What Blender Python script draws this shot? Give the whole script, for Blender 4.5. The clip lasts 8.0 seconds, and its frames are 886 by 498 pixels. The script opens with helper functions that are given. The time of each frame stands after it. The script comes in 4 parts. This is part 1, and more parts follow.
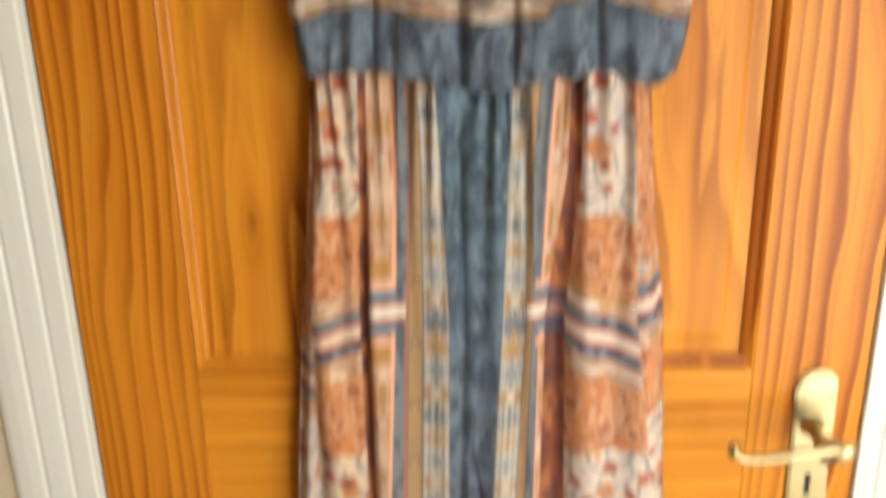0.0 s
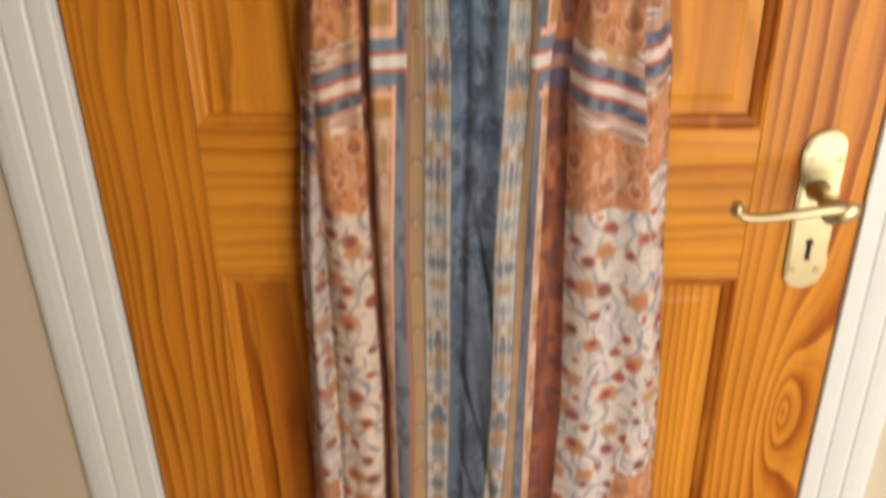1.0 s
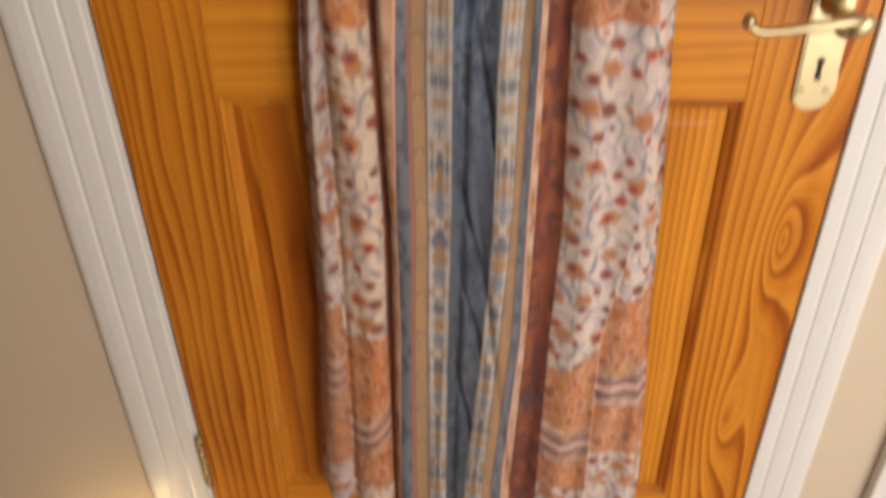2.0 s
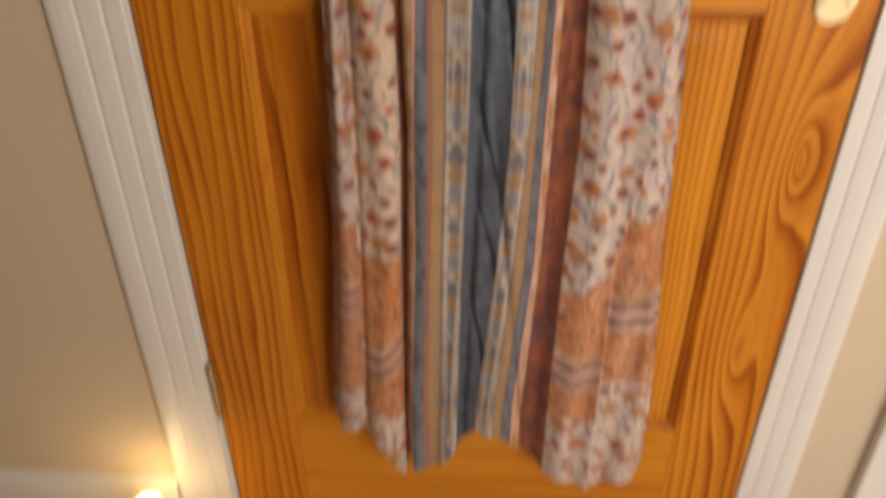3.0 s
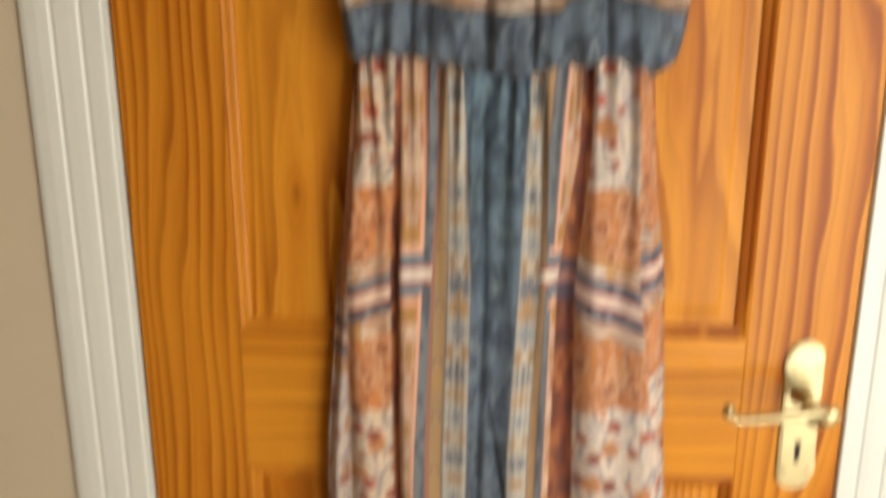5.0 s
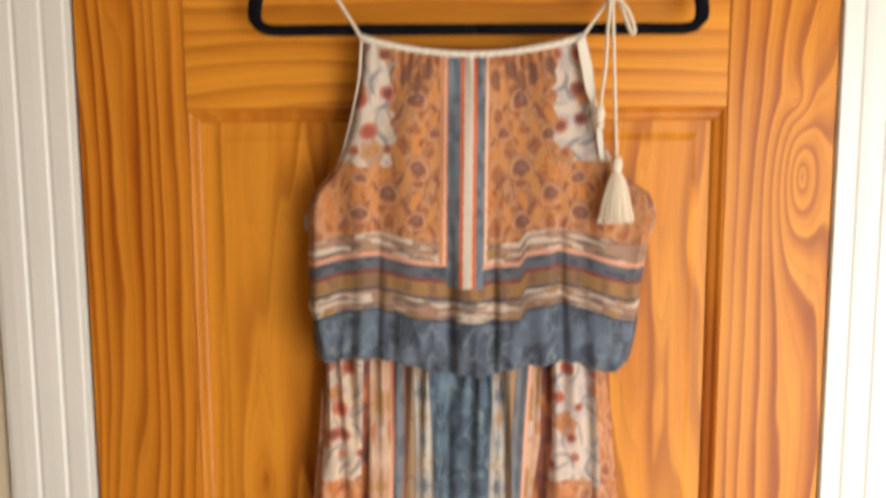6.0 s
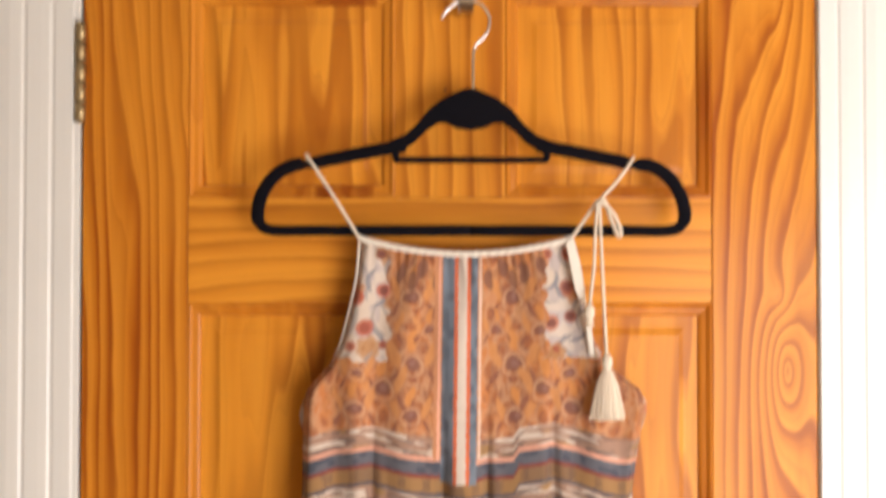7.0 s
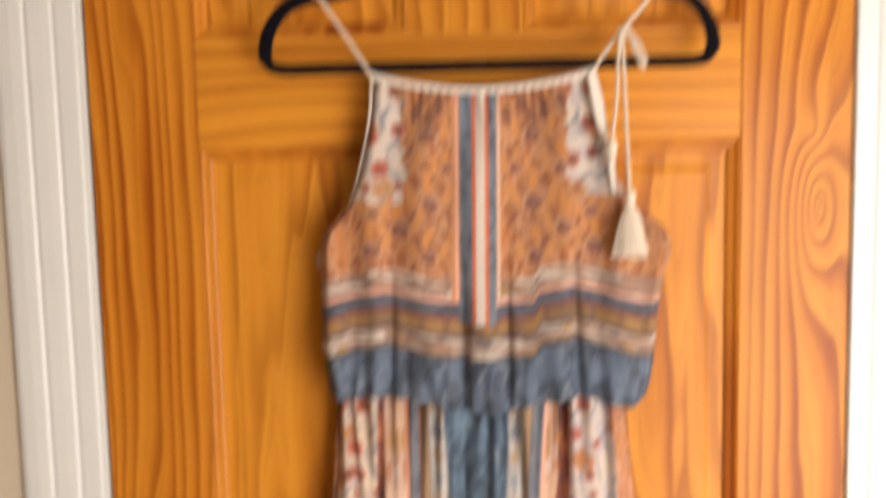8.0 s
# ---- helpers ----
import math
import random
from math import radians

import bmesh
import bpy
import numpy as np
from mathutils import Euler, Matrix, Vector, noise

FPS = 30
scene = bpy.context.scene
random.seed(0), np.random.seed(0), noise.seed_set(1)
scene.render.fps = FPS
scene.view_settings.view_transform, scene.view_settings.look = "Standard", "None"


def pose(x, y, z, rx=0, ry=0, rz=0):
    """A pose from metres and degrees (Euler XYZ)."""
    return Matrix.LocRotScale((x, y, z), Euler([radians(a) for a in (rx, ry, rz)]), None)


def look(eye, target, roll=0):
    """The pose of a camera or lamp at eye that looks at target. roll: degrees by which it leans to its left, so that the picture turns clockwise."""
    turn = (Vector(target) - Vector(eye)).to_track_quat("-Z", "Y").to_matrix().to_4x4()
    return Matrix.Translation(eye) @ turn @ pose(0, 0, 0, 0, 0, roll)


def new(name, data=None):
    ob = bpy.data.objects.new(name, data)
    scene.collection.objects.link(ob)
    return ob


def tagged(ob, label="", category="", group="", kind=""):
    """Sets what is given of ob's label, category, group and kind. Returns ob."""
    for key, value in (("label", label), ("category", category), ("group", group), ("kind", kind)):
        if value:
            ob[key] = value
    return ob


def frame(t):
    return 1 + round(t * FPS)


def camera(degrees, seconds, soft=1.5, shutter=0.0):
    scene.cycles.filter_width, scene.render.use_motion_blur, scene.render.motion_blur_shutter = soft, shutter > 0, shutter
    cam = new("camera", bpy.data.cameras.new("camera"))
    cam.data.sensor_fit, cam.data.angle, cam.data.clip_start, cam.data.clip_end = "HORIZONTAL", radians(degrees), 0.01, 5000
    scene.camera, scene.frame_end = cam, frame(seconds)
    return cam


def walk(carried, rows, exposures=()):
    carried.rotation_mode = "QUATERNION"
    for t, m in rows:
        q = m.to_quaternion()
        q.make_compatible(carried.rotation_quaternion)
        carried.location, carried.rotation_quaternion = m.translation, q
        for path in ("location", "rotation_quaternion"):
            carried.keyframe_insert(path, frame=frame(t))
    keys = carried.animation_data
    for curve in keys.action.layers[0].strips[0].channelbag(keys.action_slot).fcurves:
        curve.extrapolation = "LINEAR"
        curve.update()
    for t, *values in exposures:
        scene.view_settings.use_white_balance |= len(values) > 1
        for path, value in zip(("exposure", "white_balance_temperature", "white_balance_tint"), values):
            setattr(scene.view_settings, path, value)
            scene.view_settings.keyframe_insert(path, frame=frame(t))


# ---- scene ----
LENS = 51.18
cam = camera(LENS, 8.0, soft=3.3, shutter=1.0)
WALK = [  # seconds, x, y, z, yaw, pitch, roll
    (0.0, 0.0031, -0.8118, 1.4257, 1.654, -19.604, 1.095),
    (0.5, 0.0102, -0.8077, 1.3807, 2.384, -26.343, 0.937),
    (1.0, 0.0126, -0.8325, 1.3443, 2.579, -29.171, 0.959),
    (1.5, 0.0067, -0.8465, 1.3235, 2.435, -32.706, 1.232),
    (2.0, 0.0102, -0.8516, 1.2971, 2.622, -37.134, 0.812),
    (2.2, 0.0025, -0.8667, 1.2722, 2.945, -38.418, 0.404),
    (2.75, 0.0, -0.886, 1.238, 3.2, -41.2, 0.4),
    (3.3, -0.0027, -0.9102, 1.2274, 3.528, -31.723, 0.451),
    (3.5, 0.0064, -0.9074, 1.2819, 4.254, -29.965, 1.508),
    (3.6, 0.002, -0.906, 1.294, 3.832, -28.757, 1.006),
    (4.0, 0.0093, -0.9172, 1.3248, 3.969, -24.177, 1.607),
    (4.4, 0.0005, -0.9185, 1.3470, 3.55, -21.75, 1.05),
    (4.5, -0.0011, -0.9195, 1.3452, 3.452, -21.116, 0.991),
    (5.0, -0.0004, -0.9301, 1.3735, 3.058, -16.0, 0.033),
    (5.2, 0.0008, -0.9312, 1.4225, 2.463, -13.566, -0.129),
    (6.3, -0.0069, -0.9422, 1.5455, 0.288, -6.476, 0.316),
    (6.5, -0.0014, -0.9361, 1.5335, 0.684, -5.429, 0.629),
    (7.0, -0.0098, -0.9595, 1.5943, -0.158, 1.02, -0.041),
    (7.3, -0.0068, -0.9644, 1.5942, -0.34, 2.345, 0.213),
    (7.4, -0.004, -0.963, 1.593, -0.1, 2.6, 0.29),
    (7.5, -0.0009, -0.9619, 1.5854, 0.123, 2.53, 0.358),
    (7.6, 0.001, -0.957, 1.578, 0.31, 0.35, 0.5),
    (7.7, 0.0033, -0.9508, 1.5713, 0.497, -1.615, 0.639),
    (8.0, 0.0029, -0.934, 1.5469, 1.682, -5.962, 1.218),
]
walk(cam, [(t, pose(x, y, z, 90 + pitch, roll, yaw)) for t, x, y, z, yaw, pitch, roll in WALK],
     exposures=[(0.0, 0.34, 6500, 0), (0.5, 0.06, 6450, 2), (1.0, -0.08, 6500, 6), (2.2, -0.30, 6600, 14), (3.4, -0.50, 7400, 16), (4.4, -0.32, 6900, 5), (5.2, 0.14, 6600, 0),
                (6.4, 0.30, 6450, 11), (7.2, 0.50, 6400, 13), (8.0, 0.40, 6400, 11)])

# ---- light ----
# daylight through a window behind the camera and to its right
world = bpy.data.worlds.new("sky")
world.use_nodes = True
scene.world = world
sky = world.node_tree.nodes.new("ShaderNodeTexSky")
sky.sky_type, sky.sun_disc = "NISHITA", False
sky.sun_elevation, sky.sun_rotation = radians(34), radians(-27)
world.node_tree.links.new(sky.outputs[0], world.node_tree.nodes["Background"].inputs[0])
world.node_tree.nodes["Background"].inputs[1].default_value = 0.1

# room walls out of view, placed for how light falls on the door
LEFT, RIGHT, CEIL, BACK = -2.2, 1.75, 2.4, -1.6
WIN_X0, WIN_X1, WIN_Z0, WIN_Z1 = 0.52, 1.66, 0.20, 1.70     # the window in the wall facing the door

glow = bpy.data.lights.new("window_daylight", "AREA")
glow.shape, glow.size, glow.size_y = "RECTANGLE", WIN_X1 - WIN_X0, WIN_Z1 - WIN_Z0
glow.energy, glow.color = 41, (1.0, 0.97, 0.93)
WIN_MID = Vector(((WIN_X0 + WIN_X1) / 2, BACK - 0.02, (WIN_Z0 + WIN_Z1) / 2))
new("window_daylight", glow).matrix_world = look(WIN_MID, WIN_MID + Vector((0, 1, 0)))

sun = bpy.data.lights.new("sun", "SUN")
sun.energy, sun.angle, sun.color = 2.0, radians(0.6), (1.0, 0.92, 0.8)
new("sun", sun).matrix_world = look((-2.0, 4.0, 3.4), (0.0, 0.0, 0.0))

# ---- materials ----
class Nodes:
    """A node material under construction."""

    def __init__(self, name, rough=0.6, metal=0.0):
        self.mat = bpy.data.materials.new(name)
        self.mat.use_nodes = True
        self.tree = self.mat.node_tree
        self.bsdf = self.tree.nodes["Principled BSDF"]
        self.bsdf.inputs["Roughness"].default_value = rough
        self.bsdf.inputs["Metallic"].default_value = metal

    def plug(self, socket, value):
        if isinstance(value, bpy.types.NodeSocket):
            self.tree.links.new(value, socket)
        elif value is not None:
            socket.default_value = value

    def math(self, op, a, b=None, c=None, clamp=False):
        n = self.tree.nodes.new("ShaderNodeMath")
        n.operation, n.use_clamp = op, clamp
        for s, v in zip(n.inputs, (a, b, c)):
            self.plug(s, v)
        return n.outputs[0]

    def place(self):
        n = self.tree.nodes.new("ShaderNodeTexCoord")
        s = self.tree.nodes.new("ShaderNodeSeparateXYZ")
        self.tree.links.new(n.outputs["Object"], s.inputs[0])
        return n.outputs["Object"], s.outputs[0], s.outputs[1], s.outputs[2]

    def vec(self, x, y, z):
        n = self.tree.nodes.new("ShaderNodeCombineXYZ")
        for s, v in zip(n.inputs, (x, y, z)):
            self.plug(s, v)
        return n.outputs[0]

    def noise(self, vector, scale, detail=3.0, rough=0.5):
        n = self.tree.nodes.new("ShaderNodeTexNoise")
        self.plug(n.inputs["Vector"], vector)
        n.inputs["Scale"].default_value, n.inputs["Detail"].default_value = scale, detail
        n.inputs["Roughness"].default_value = rough
        return n.outputs[0]

    def ramp(self, value, stops):
        n = self.tree.nodes.new("ShaderNodeValToRGB")
        e = n.color_ramp.elements
        while len(e) < len(stops):
            e.new(0.5)
        for k, (at, col) in zip(e, stops):
            k.position, k.color = at, (*col, 1)
        self.plug(n.inputs[0], value)
        return n.outputs[0]

    def mix(self, fac, a, b, how="MIX"):
        n = self.tree.nodes.new("ShaderNodeMix")
        n.data_type, n.blend_type = "RGBA", how
        self.plug(n.inputs[0], fac)
        for s, v in ((n.inputs[6], a), (n.inputs[7], b)):
            self.plug(s, (*v, 1) if isinstance(v, tuple) else v)
        return n.outputs[2]

    def bump(self, height, strength, distance):
        n = self.tree.nodes.new("ShaderNodeBump")
        n.inputs["Strength"].default_value, n.inputs["Distance"].default_value = strength, distance
        self.plug(n.inputs["Height"], height)
        self.tree.links.new(n.outputs[0], self.bsdf.inputs["Normal"])

    def colour(self, value):
        self.plug(self.bsdf.inputs["Base Color"], (*value, 1) if isinstance(value, tuple) else value)
        return self.mat


def pine(name, upright=True, lines=30.0, wander=1.6, knots=(), shift=0.0, fixed=False, tone=0.0, shaded=0.0):
    """Varnished orange pine: growth rings as contours of a slowly wandering field, pushed out round knots."""
    n = Nodes(name, 0.36)
    n.bsdf.inputs["Coat Weight"].default_value, n.bsdf.inputs["Coat Roughness"].default_value = 0.10, 0.20
    n.bsdf.inputs["Specular IOR Level"].default_value = 0.13
    _, x, y, z = n.place()
    across, along = (x, z) if upright else (z, x)
    if fixed:
        offset = shift
    else:
        info = n.tree.nodes.new("ShaderNodeObjectInfo")
        offset = n.math("MULTIPLY_ADD", info.outputs["Random"], 9.0, shift)
    drift = n.noise(n.vec(n.math("MULTIPLY", across, 5.0), n.math("ADD", n.math("MULTIPLY", y, 3.0), offset), n.math("MULTIPLY", along, 1.1)), 1.0, 2.0)
    shiver = n.noise(n.vec(n.math("MULTIPLY", across, 30.0), offset, n.math("MULTIPLY", along, 5.0)), 1.0, 2.0)
    field = n.math("MULTIPLY", across, lines)
    field = n.math("MULTIPLY_ADD", n.math("SUBTRACT", drift, 0.5), wander * 2.2, field)
    field = n.math("MULTIPLY_ADD", n.math("SUBTRACT", shiver, 0.5), 0.9, field)
    pinch = n.noise(n.vec(n.math("MULTIPLY", across, 13.0), n.math("ADD", offset, 2.0), n.math("MULTIPLY", along, 0.5)), 1.0, 2.0)
    field = n.math("MULTIPLY_ADD", n.math("SUBTRACT", pinch, 0.5), wander * 1.6, field)
    near = None
    for kx, kz, push, a, b in knots:
        d = n.math("ADD", n.math("POWER", n.math("DIVIDE", n.math("SUBTRACT", across, kx), a), 2.0),
                   n.math("POWER", n.math("DIVIDE", n.math("SUBTRACT", along, kz), b), 2.0))
        d = n.math("POWER", n.math("MULTIPLY", d, n.math("MULTIPLY_ADD", shiver, 0.8, 0.6)), 0.55)
        g = n.math("POWER", 2.718, n.math("MULTIPLY", d, -1.0))
        field = n.math("MULTIPLY_ADD", g, push, field)
        core = n.math("POWER", g, 14.0)
        near = core if near is None else n.math("ADD", near, core)
    ring = n.math("FRACT", field)
    wood = n.ramp(ring, [(0.0, (0.77, 0.320, 0.034)), (0.42, (0.69, 0.255, 0.022)), (0.64, (0.54, 0.170, 0.011)), (0.80, (0.33, 0.077, 0.005)), (0.92, (0.31, 0.070, 0.005)), (1.0, (0.72, 0.270, 0.027))])
    fine = n.math("FRACT", n.math("MULTIPLY", field, 2.7))
    wood = n.mix(n.math("MULTIPLY", n.math("POWER", fine, 3.0), 0.38), wood, (0.36, 0.098, 0.008))
    fibre = n.noise(n.vec(n.math("MULTIPLY", across, 420.0), n.math("MULTIPLY", y, 60.0), n.math("MULTIPLY", along, 9.0)), 1.0, 3.0)
    broad = n.noise(n.vec(n.math("MULTIPLY", across, 38.0), offset, n.math("MULTIPLY", along, 1.6)), 1.0, 2.0)
    pale = n.noise(n.vec(n.math("MULTIPLY", across, 9.0), n.math("ADD", offset, 4.0), n.math("MULTIPLY", along, 2.4)), 1.0, 2.0)
    wood = n.mix(n.math("MULTIPLY", fibre, 0.42), wood, (0.30, 0.088, 0.010))
    wood = n.mix(n.math("MULTIPLY_ADD", broad, 1.9, -0.75, clamp=True), wood, n.mix(1.0, wood, (0.72, 0.60, 0.45), "MULTIPLY"))
    wood = n.mix(n.math("MULTIPLY_ADD", pale, 1.5, -0.45 + tone, clamp=True), wood, (0.73, 0.300, 0.030))
    # weaker light on the door's left, mixed into the wood colour
    if shaded:
        wood = n.mix(shaded, wood, n.mix(1.0, wood, (0.72, 0.55, 0.40), "MULTIPLY"))
    if near is not None:
        wood = n.mix(n.math("MINIMUM", n.math("MULTIPLY", near, 0.7), 0.7), wood, (0.30, 0.088, 0.012))
    n.bump(n.math("ADD", fibre, n.math("MULTIPLY", ring, 0.6)), 0.10, 0.0006)
    n.plug(n.bsdf.inputs["Roughness"], n.math("MULTIPLY_ADD", fibre, 0.16, 0.30))
    return n.colour(wood)


def paint(name, col, dirt, rough=0.4, brush=True):
    n = Nodes(name, rough)
    v, x, y, z = n.place()
    stain = n.noise(v, 6.0, 4.0)
    if brush:
        fine = n.noise(n.vec(n.math("MULTIPLY", x, 500.0), n.math("MULTIPLY", y, 500.0), n.math("MULTIPLY", z, 14.0)), 1.0, 2.0)
    else:
        fine = n.noise(v, 260.0, 3.0)
    n.bump(fine, 0.12, 0.0008)
    return n.colour(n.mix(n.math("MULTIPLY", stain, 0.5), col, dirt))


def metal(name, col, dark, rough):
    n = Nodes(name, rough, 1.0)
    v, *_ = n.place()
    n.plug(n.bsdf.inputs["Roughness"], n.math("MULTIPLY_ADD", n.noise(v, 120.0, 1.0), 0.10, rough - 0.05))
    return n.colour(n.mix(n.math("MULTIPLY", n.noise(v, 45.0, 1.0), 0.7), col, dark))


def cloth(name, col=None, rough=0.9, weave=1400.0):
    """Woven cloth. With no colour given, it wears the print held by the mesh."""
    n = Nodes(name, rough)
    v, x, y, z = n.place()
    n.bsdf.inputs["Sheen Weight"].default_value = 0.06 if col is None else 0.0
    thread = n.noise(v, weave, 2.0)
    n.bump(thread, 0.25, 0.0006)
    if col is None:
        a = n.tree.nodes.new("ShaderNodeVertexColor")
        a.layer_name = "print"
        base = a.outputs[0]
    else:
        base = n.mix(0.0, col, col)
        n.bsdf.inputs["Specular IOR Level"].default_value = 0.12
    return n.colour(n.mix(n.math("MULTIPLY", thread, 0.25), base, n.mix(1.0, base, (0.72, 0.70, 0.68), "MULTIPLY")))


# left stile, left low panel, mouldings: last number is shade put into the colour
stile_left_wood = pine("pine_straight", True, 54.0, 3.2, [(-0.262, 1.76, 1.2, 0.012, 0.02)], 3.1, True, -0.16, 0.22)
stile_right_wood = pine("pine_cathedral", True, 50.0, 1.7,
                        [(0.345, 0.672, 4.6, 0.024, 0.090), (0.350, 1.485, 4.8, 0.024, 0.070), (0.340, 1.562, -1.8, 0.014, 0.024),
                         (0.33, 0.38, 3.4, 0.04, 0.2), (0.340, 1.885, -3.4, 0.035, 0.11)], 7.7, True, -0.16)
rail_wood = pine("pine_rail", False, 46.0, 2.0, (), 1.3, False, 0.10)
muntin_wood = pine("pine_muntin", True, 30.0, 1.3, (), 5.2)
panel_wood = pine("pine_panel", True, 17.0, 3.4, [(-0.203, 1.165, 0.55, 0.012, 0.026)], 11.0, False, -0.05)
low_panel_wood = pine("pine_close_grained", True, 95.0, 2.4, (), 4.4, False, -0.05)
plain_panel_wood = pine("pine_plain", True, 28.0, 1.9, (), 6.1, False, -0.05, 0.7)
moulding_wood = pine("pine_moulding", True, 3.0, 0.5, (), 2.0, False, -0.1, 0.35)
white_gloss = paint("white_gloss_paint", (0.73, 0.715, 0.685), (0.63, 0.61, 0.57), 0.34)
wall_paint = paint("cream_wall_paint", (0.60, 0.50, 0.37), (0.55, 0.45, 0.33), 0.75, False)
ceiling_paint = paint("white_ceiling_paint", (0.78, 0.77, 0.74), (0.72, 0.71, 0.68), 0.8, False)
carpet = paint("beige_carpet", (0.55, 0.45, 0.33), (0.44, 0.35, 0.25), 0.95, False)
brass = metal("polished_brass", (0.52, 0.43, 0.25), (0.38, 0.31, 0.17), 0.38)
old_brass = metal("aged_brass", (0.50, 0.39, 0.22), (0.30, 0.22, 0.12), 0.5)
steel = metal("bright_steel", (0.78, 0.77, 0.75), (0.55, 0.54, 0.53), 0.2)
dark_hole = paint("dark_void", (0.012, 0.009, 0.007), (0.02, 0.014, 0.01), 0.8, False)
velvet = cloth("black_velvet", (0.004, 0.0035, 0.006), 0.95, 2200.0)
lamp_glow = Nodes("warm_lit_plastic", 0.4)
lamp_glow.bsdf.inputs["Emission Color"].default_value = (1.0, 0.70, 0.30, 1)
lamp_glow.bsdf.inputs["Emission Strength"].default_value = 28.0
lamp_glow = lamp_glow.colour((0.8, 0.7, 0.5))
cream_cord = cloth("cream_cord", (0.72, 0.62, 0.50), 0.9, 1800.0)
cream_cloth = cloth("cream_cloth", (0.76, 0.69, 0.60), 0.9)
print_cloth = cloth("printed_crepe")

# ---- helpers of this place ----
def part(name, bm, material, parent=None, label=""):
    """Links a bmesh as one mesh object, under a thing or part."""
    me = bpy.data.meshes.new(name)
    bm.to_mesh(me)
    bm.free()
    me.materials.append(material)
    ob = new(name, me)
    ob.parent = parent
    return tagged(ob, label)


def smooth(ob):
    ob.data.polygons.foreach_set("use_smooth", [True] * len(ob.data.polygons))
    return ob


def thing(name, label, category="", kind="", group=""):
    return tagged(new(name), label, category, group, kind)


def box(x0, x1, y0, y1, z0, z1, bevel=0.0, bm=None):
    bm = bm or bmesh.new()
    v = [bm.verts.new(p) for p in ((x0, y0, z0), (x1, y0, z0), (x1, y1, z0), (x0, y1, z0), (x0, y0, z1), (x1, y0, z1), (x1, y1, z1), (x0, y1, z1))]
    for f in ((0, 3, 2, 1), (4, 5, 6, 7), (0, 1, 5, 4), (1, 2, 6, 5), (2, 3, 7, 6), (3, 0, 4, 7)):
        bm.faces.new([v[i] for i in f])
    if bevel:
        bmesh.ops.bevel(bm, geom=bm.edges[:], offset=bevel, segments=2, affect="EDGES", profile=0.6)
    return bm


def sweep(path, section, bm=None, closed=False, caps=True, side=(0, 1, 0)):
    """Carries a closed 2D section along a path; section(i, s) gives the ring's (a, b) points, a along the path's
    sideways direction, b along 'side'."""
    bm = bm or bmesh.new()
    pts = [Vector(p) for p in path]
    rings, n = [], len(pts)
    b = Vector(side)
    for i, p in enumerate(pts):
        before, after = (pts[i - 1], pts[(i + 1) % n]) if closed else (pts[max(i - 1, 0)], pts[min(i + 1, n - 1)])
        way = (after - before).normalized()
        a = way.cross(b)
        a = a.normalized() if a.length > 1e-6 else Vector((1, 0, 0))
        bb = a.cross(way).normalized()
        rings.append([bm.verts.new(p + a * u + bb * w) for u, w in section(i, i / max(n - 1, 1))])
    m = len(rings[0])
    for i in range(n if closed else n - 1):
        r, q = rings[i], rings[(i + 1) % n]
        for k in range(m):
            bm.faces.new((r[k], r[(k + 1) % m], q[(k + 1) % m], q[k]))
    if caps and not closed:
        bm.faces.new(rings[0][::-1])
        bm.faces.new(rings[-1])
    bmesh.ops.recalc_face_normals(bm, faces=bm.faces[:])
    return bm


def oval(ra, rb, n=10):
    ring = [(ra * math.cos(2 * math.pi * k / n), rb * math.sin(2 * math.pi * k / n)) for k in range(n)]
    return lambda i, s: ring


def curve(points, n=40):
    """A smooth line (Catmull-Rom) through a few points."""
    p = [Vector(q) for q in points]
    p = [2 * p[0] - p[1]] + p + [2 * p[-1] - p[-2]]
    out, spans = [], len(p) - 3
    for k in range(n + 1):
        t = k / n * spans
        i = min(int(t), spans - 1)
        t -= i
        a, b, c, d = p[i:i + 4]
        out.append(0.5 * (2 * b + (c - a) * t + (2 * a - 5 * b + 4 * c - d) * t * t + (3 * b - a - 3 * c + d) * t ** 3))
    return out


def plate(outline, y0, y1, bevel=0.0):
    """A flat plate in the door's plane: an outline of (x, z), from depth y0 (front) to y1."""
    bm = bmesh.new()
    front = [bm.verts.new((x, y0, z)) for x, z in outline]
    back = [bm.verts.new((x, y1, z)) for x, z in outline]
    f = bm.faces.new(front)
    bm.faces.new(back[::-1])
    n = len(front)
    for k in range(n):
        bm.faces.new((front[k], back[k], back[(k + 1) % n], front[(k + 1) % n]))
    bmesh.ops.recalc_face_normals(bm, faces=bm.faces[:])
    if bevel:
        bmesh.ops.bevel(bm, geom=list(f.edges), offset=bevel, segments=2, affect="EDGES")
    return bm


# ---- the door's wall, and the room behind the camera ----
DW, DH, DEPTH = 0.381, 1.981, 0.040     # half the door's width, its height, its thickness
GAP = 0.003
wall_1 = thing("wall_door_side", "cream painted wall round the pine door", "wall", "structure")
part("wall_panel", box(LEFT, -DW - 0.03, 0.0, 0.12, 0, CEIL), wall_paint, wall_1)
part("wall_panel", box(DW + 0.03, RIGHT, 0.0, 0.12, 0, CEIL), wall_paint, wall_1)
part("wall_panel", box(-DW - 0.03, DW + 0.03, 0.0, 0.12, DH + 0.03, CEIL), wall_paint, wall_1)
part("wall_left", box(LEFT - 0.1, LEFT, BACK - 0.1, 0.12, 0, CEIL), wall_paint)
part("wall_right", box(RIGHT, RIGHT + 0.1, BACK - 0.1, 0.12, 0, CEIL), wall_paint)
wall_2 = thing("wall_window_side", "cream painted wall with a window opening", "wall", "structure")
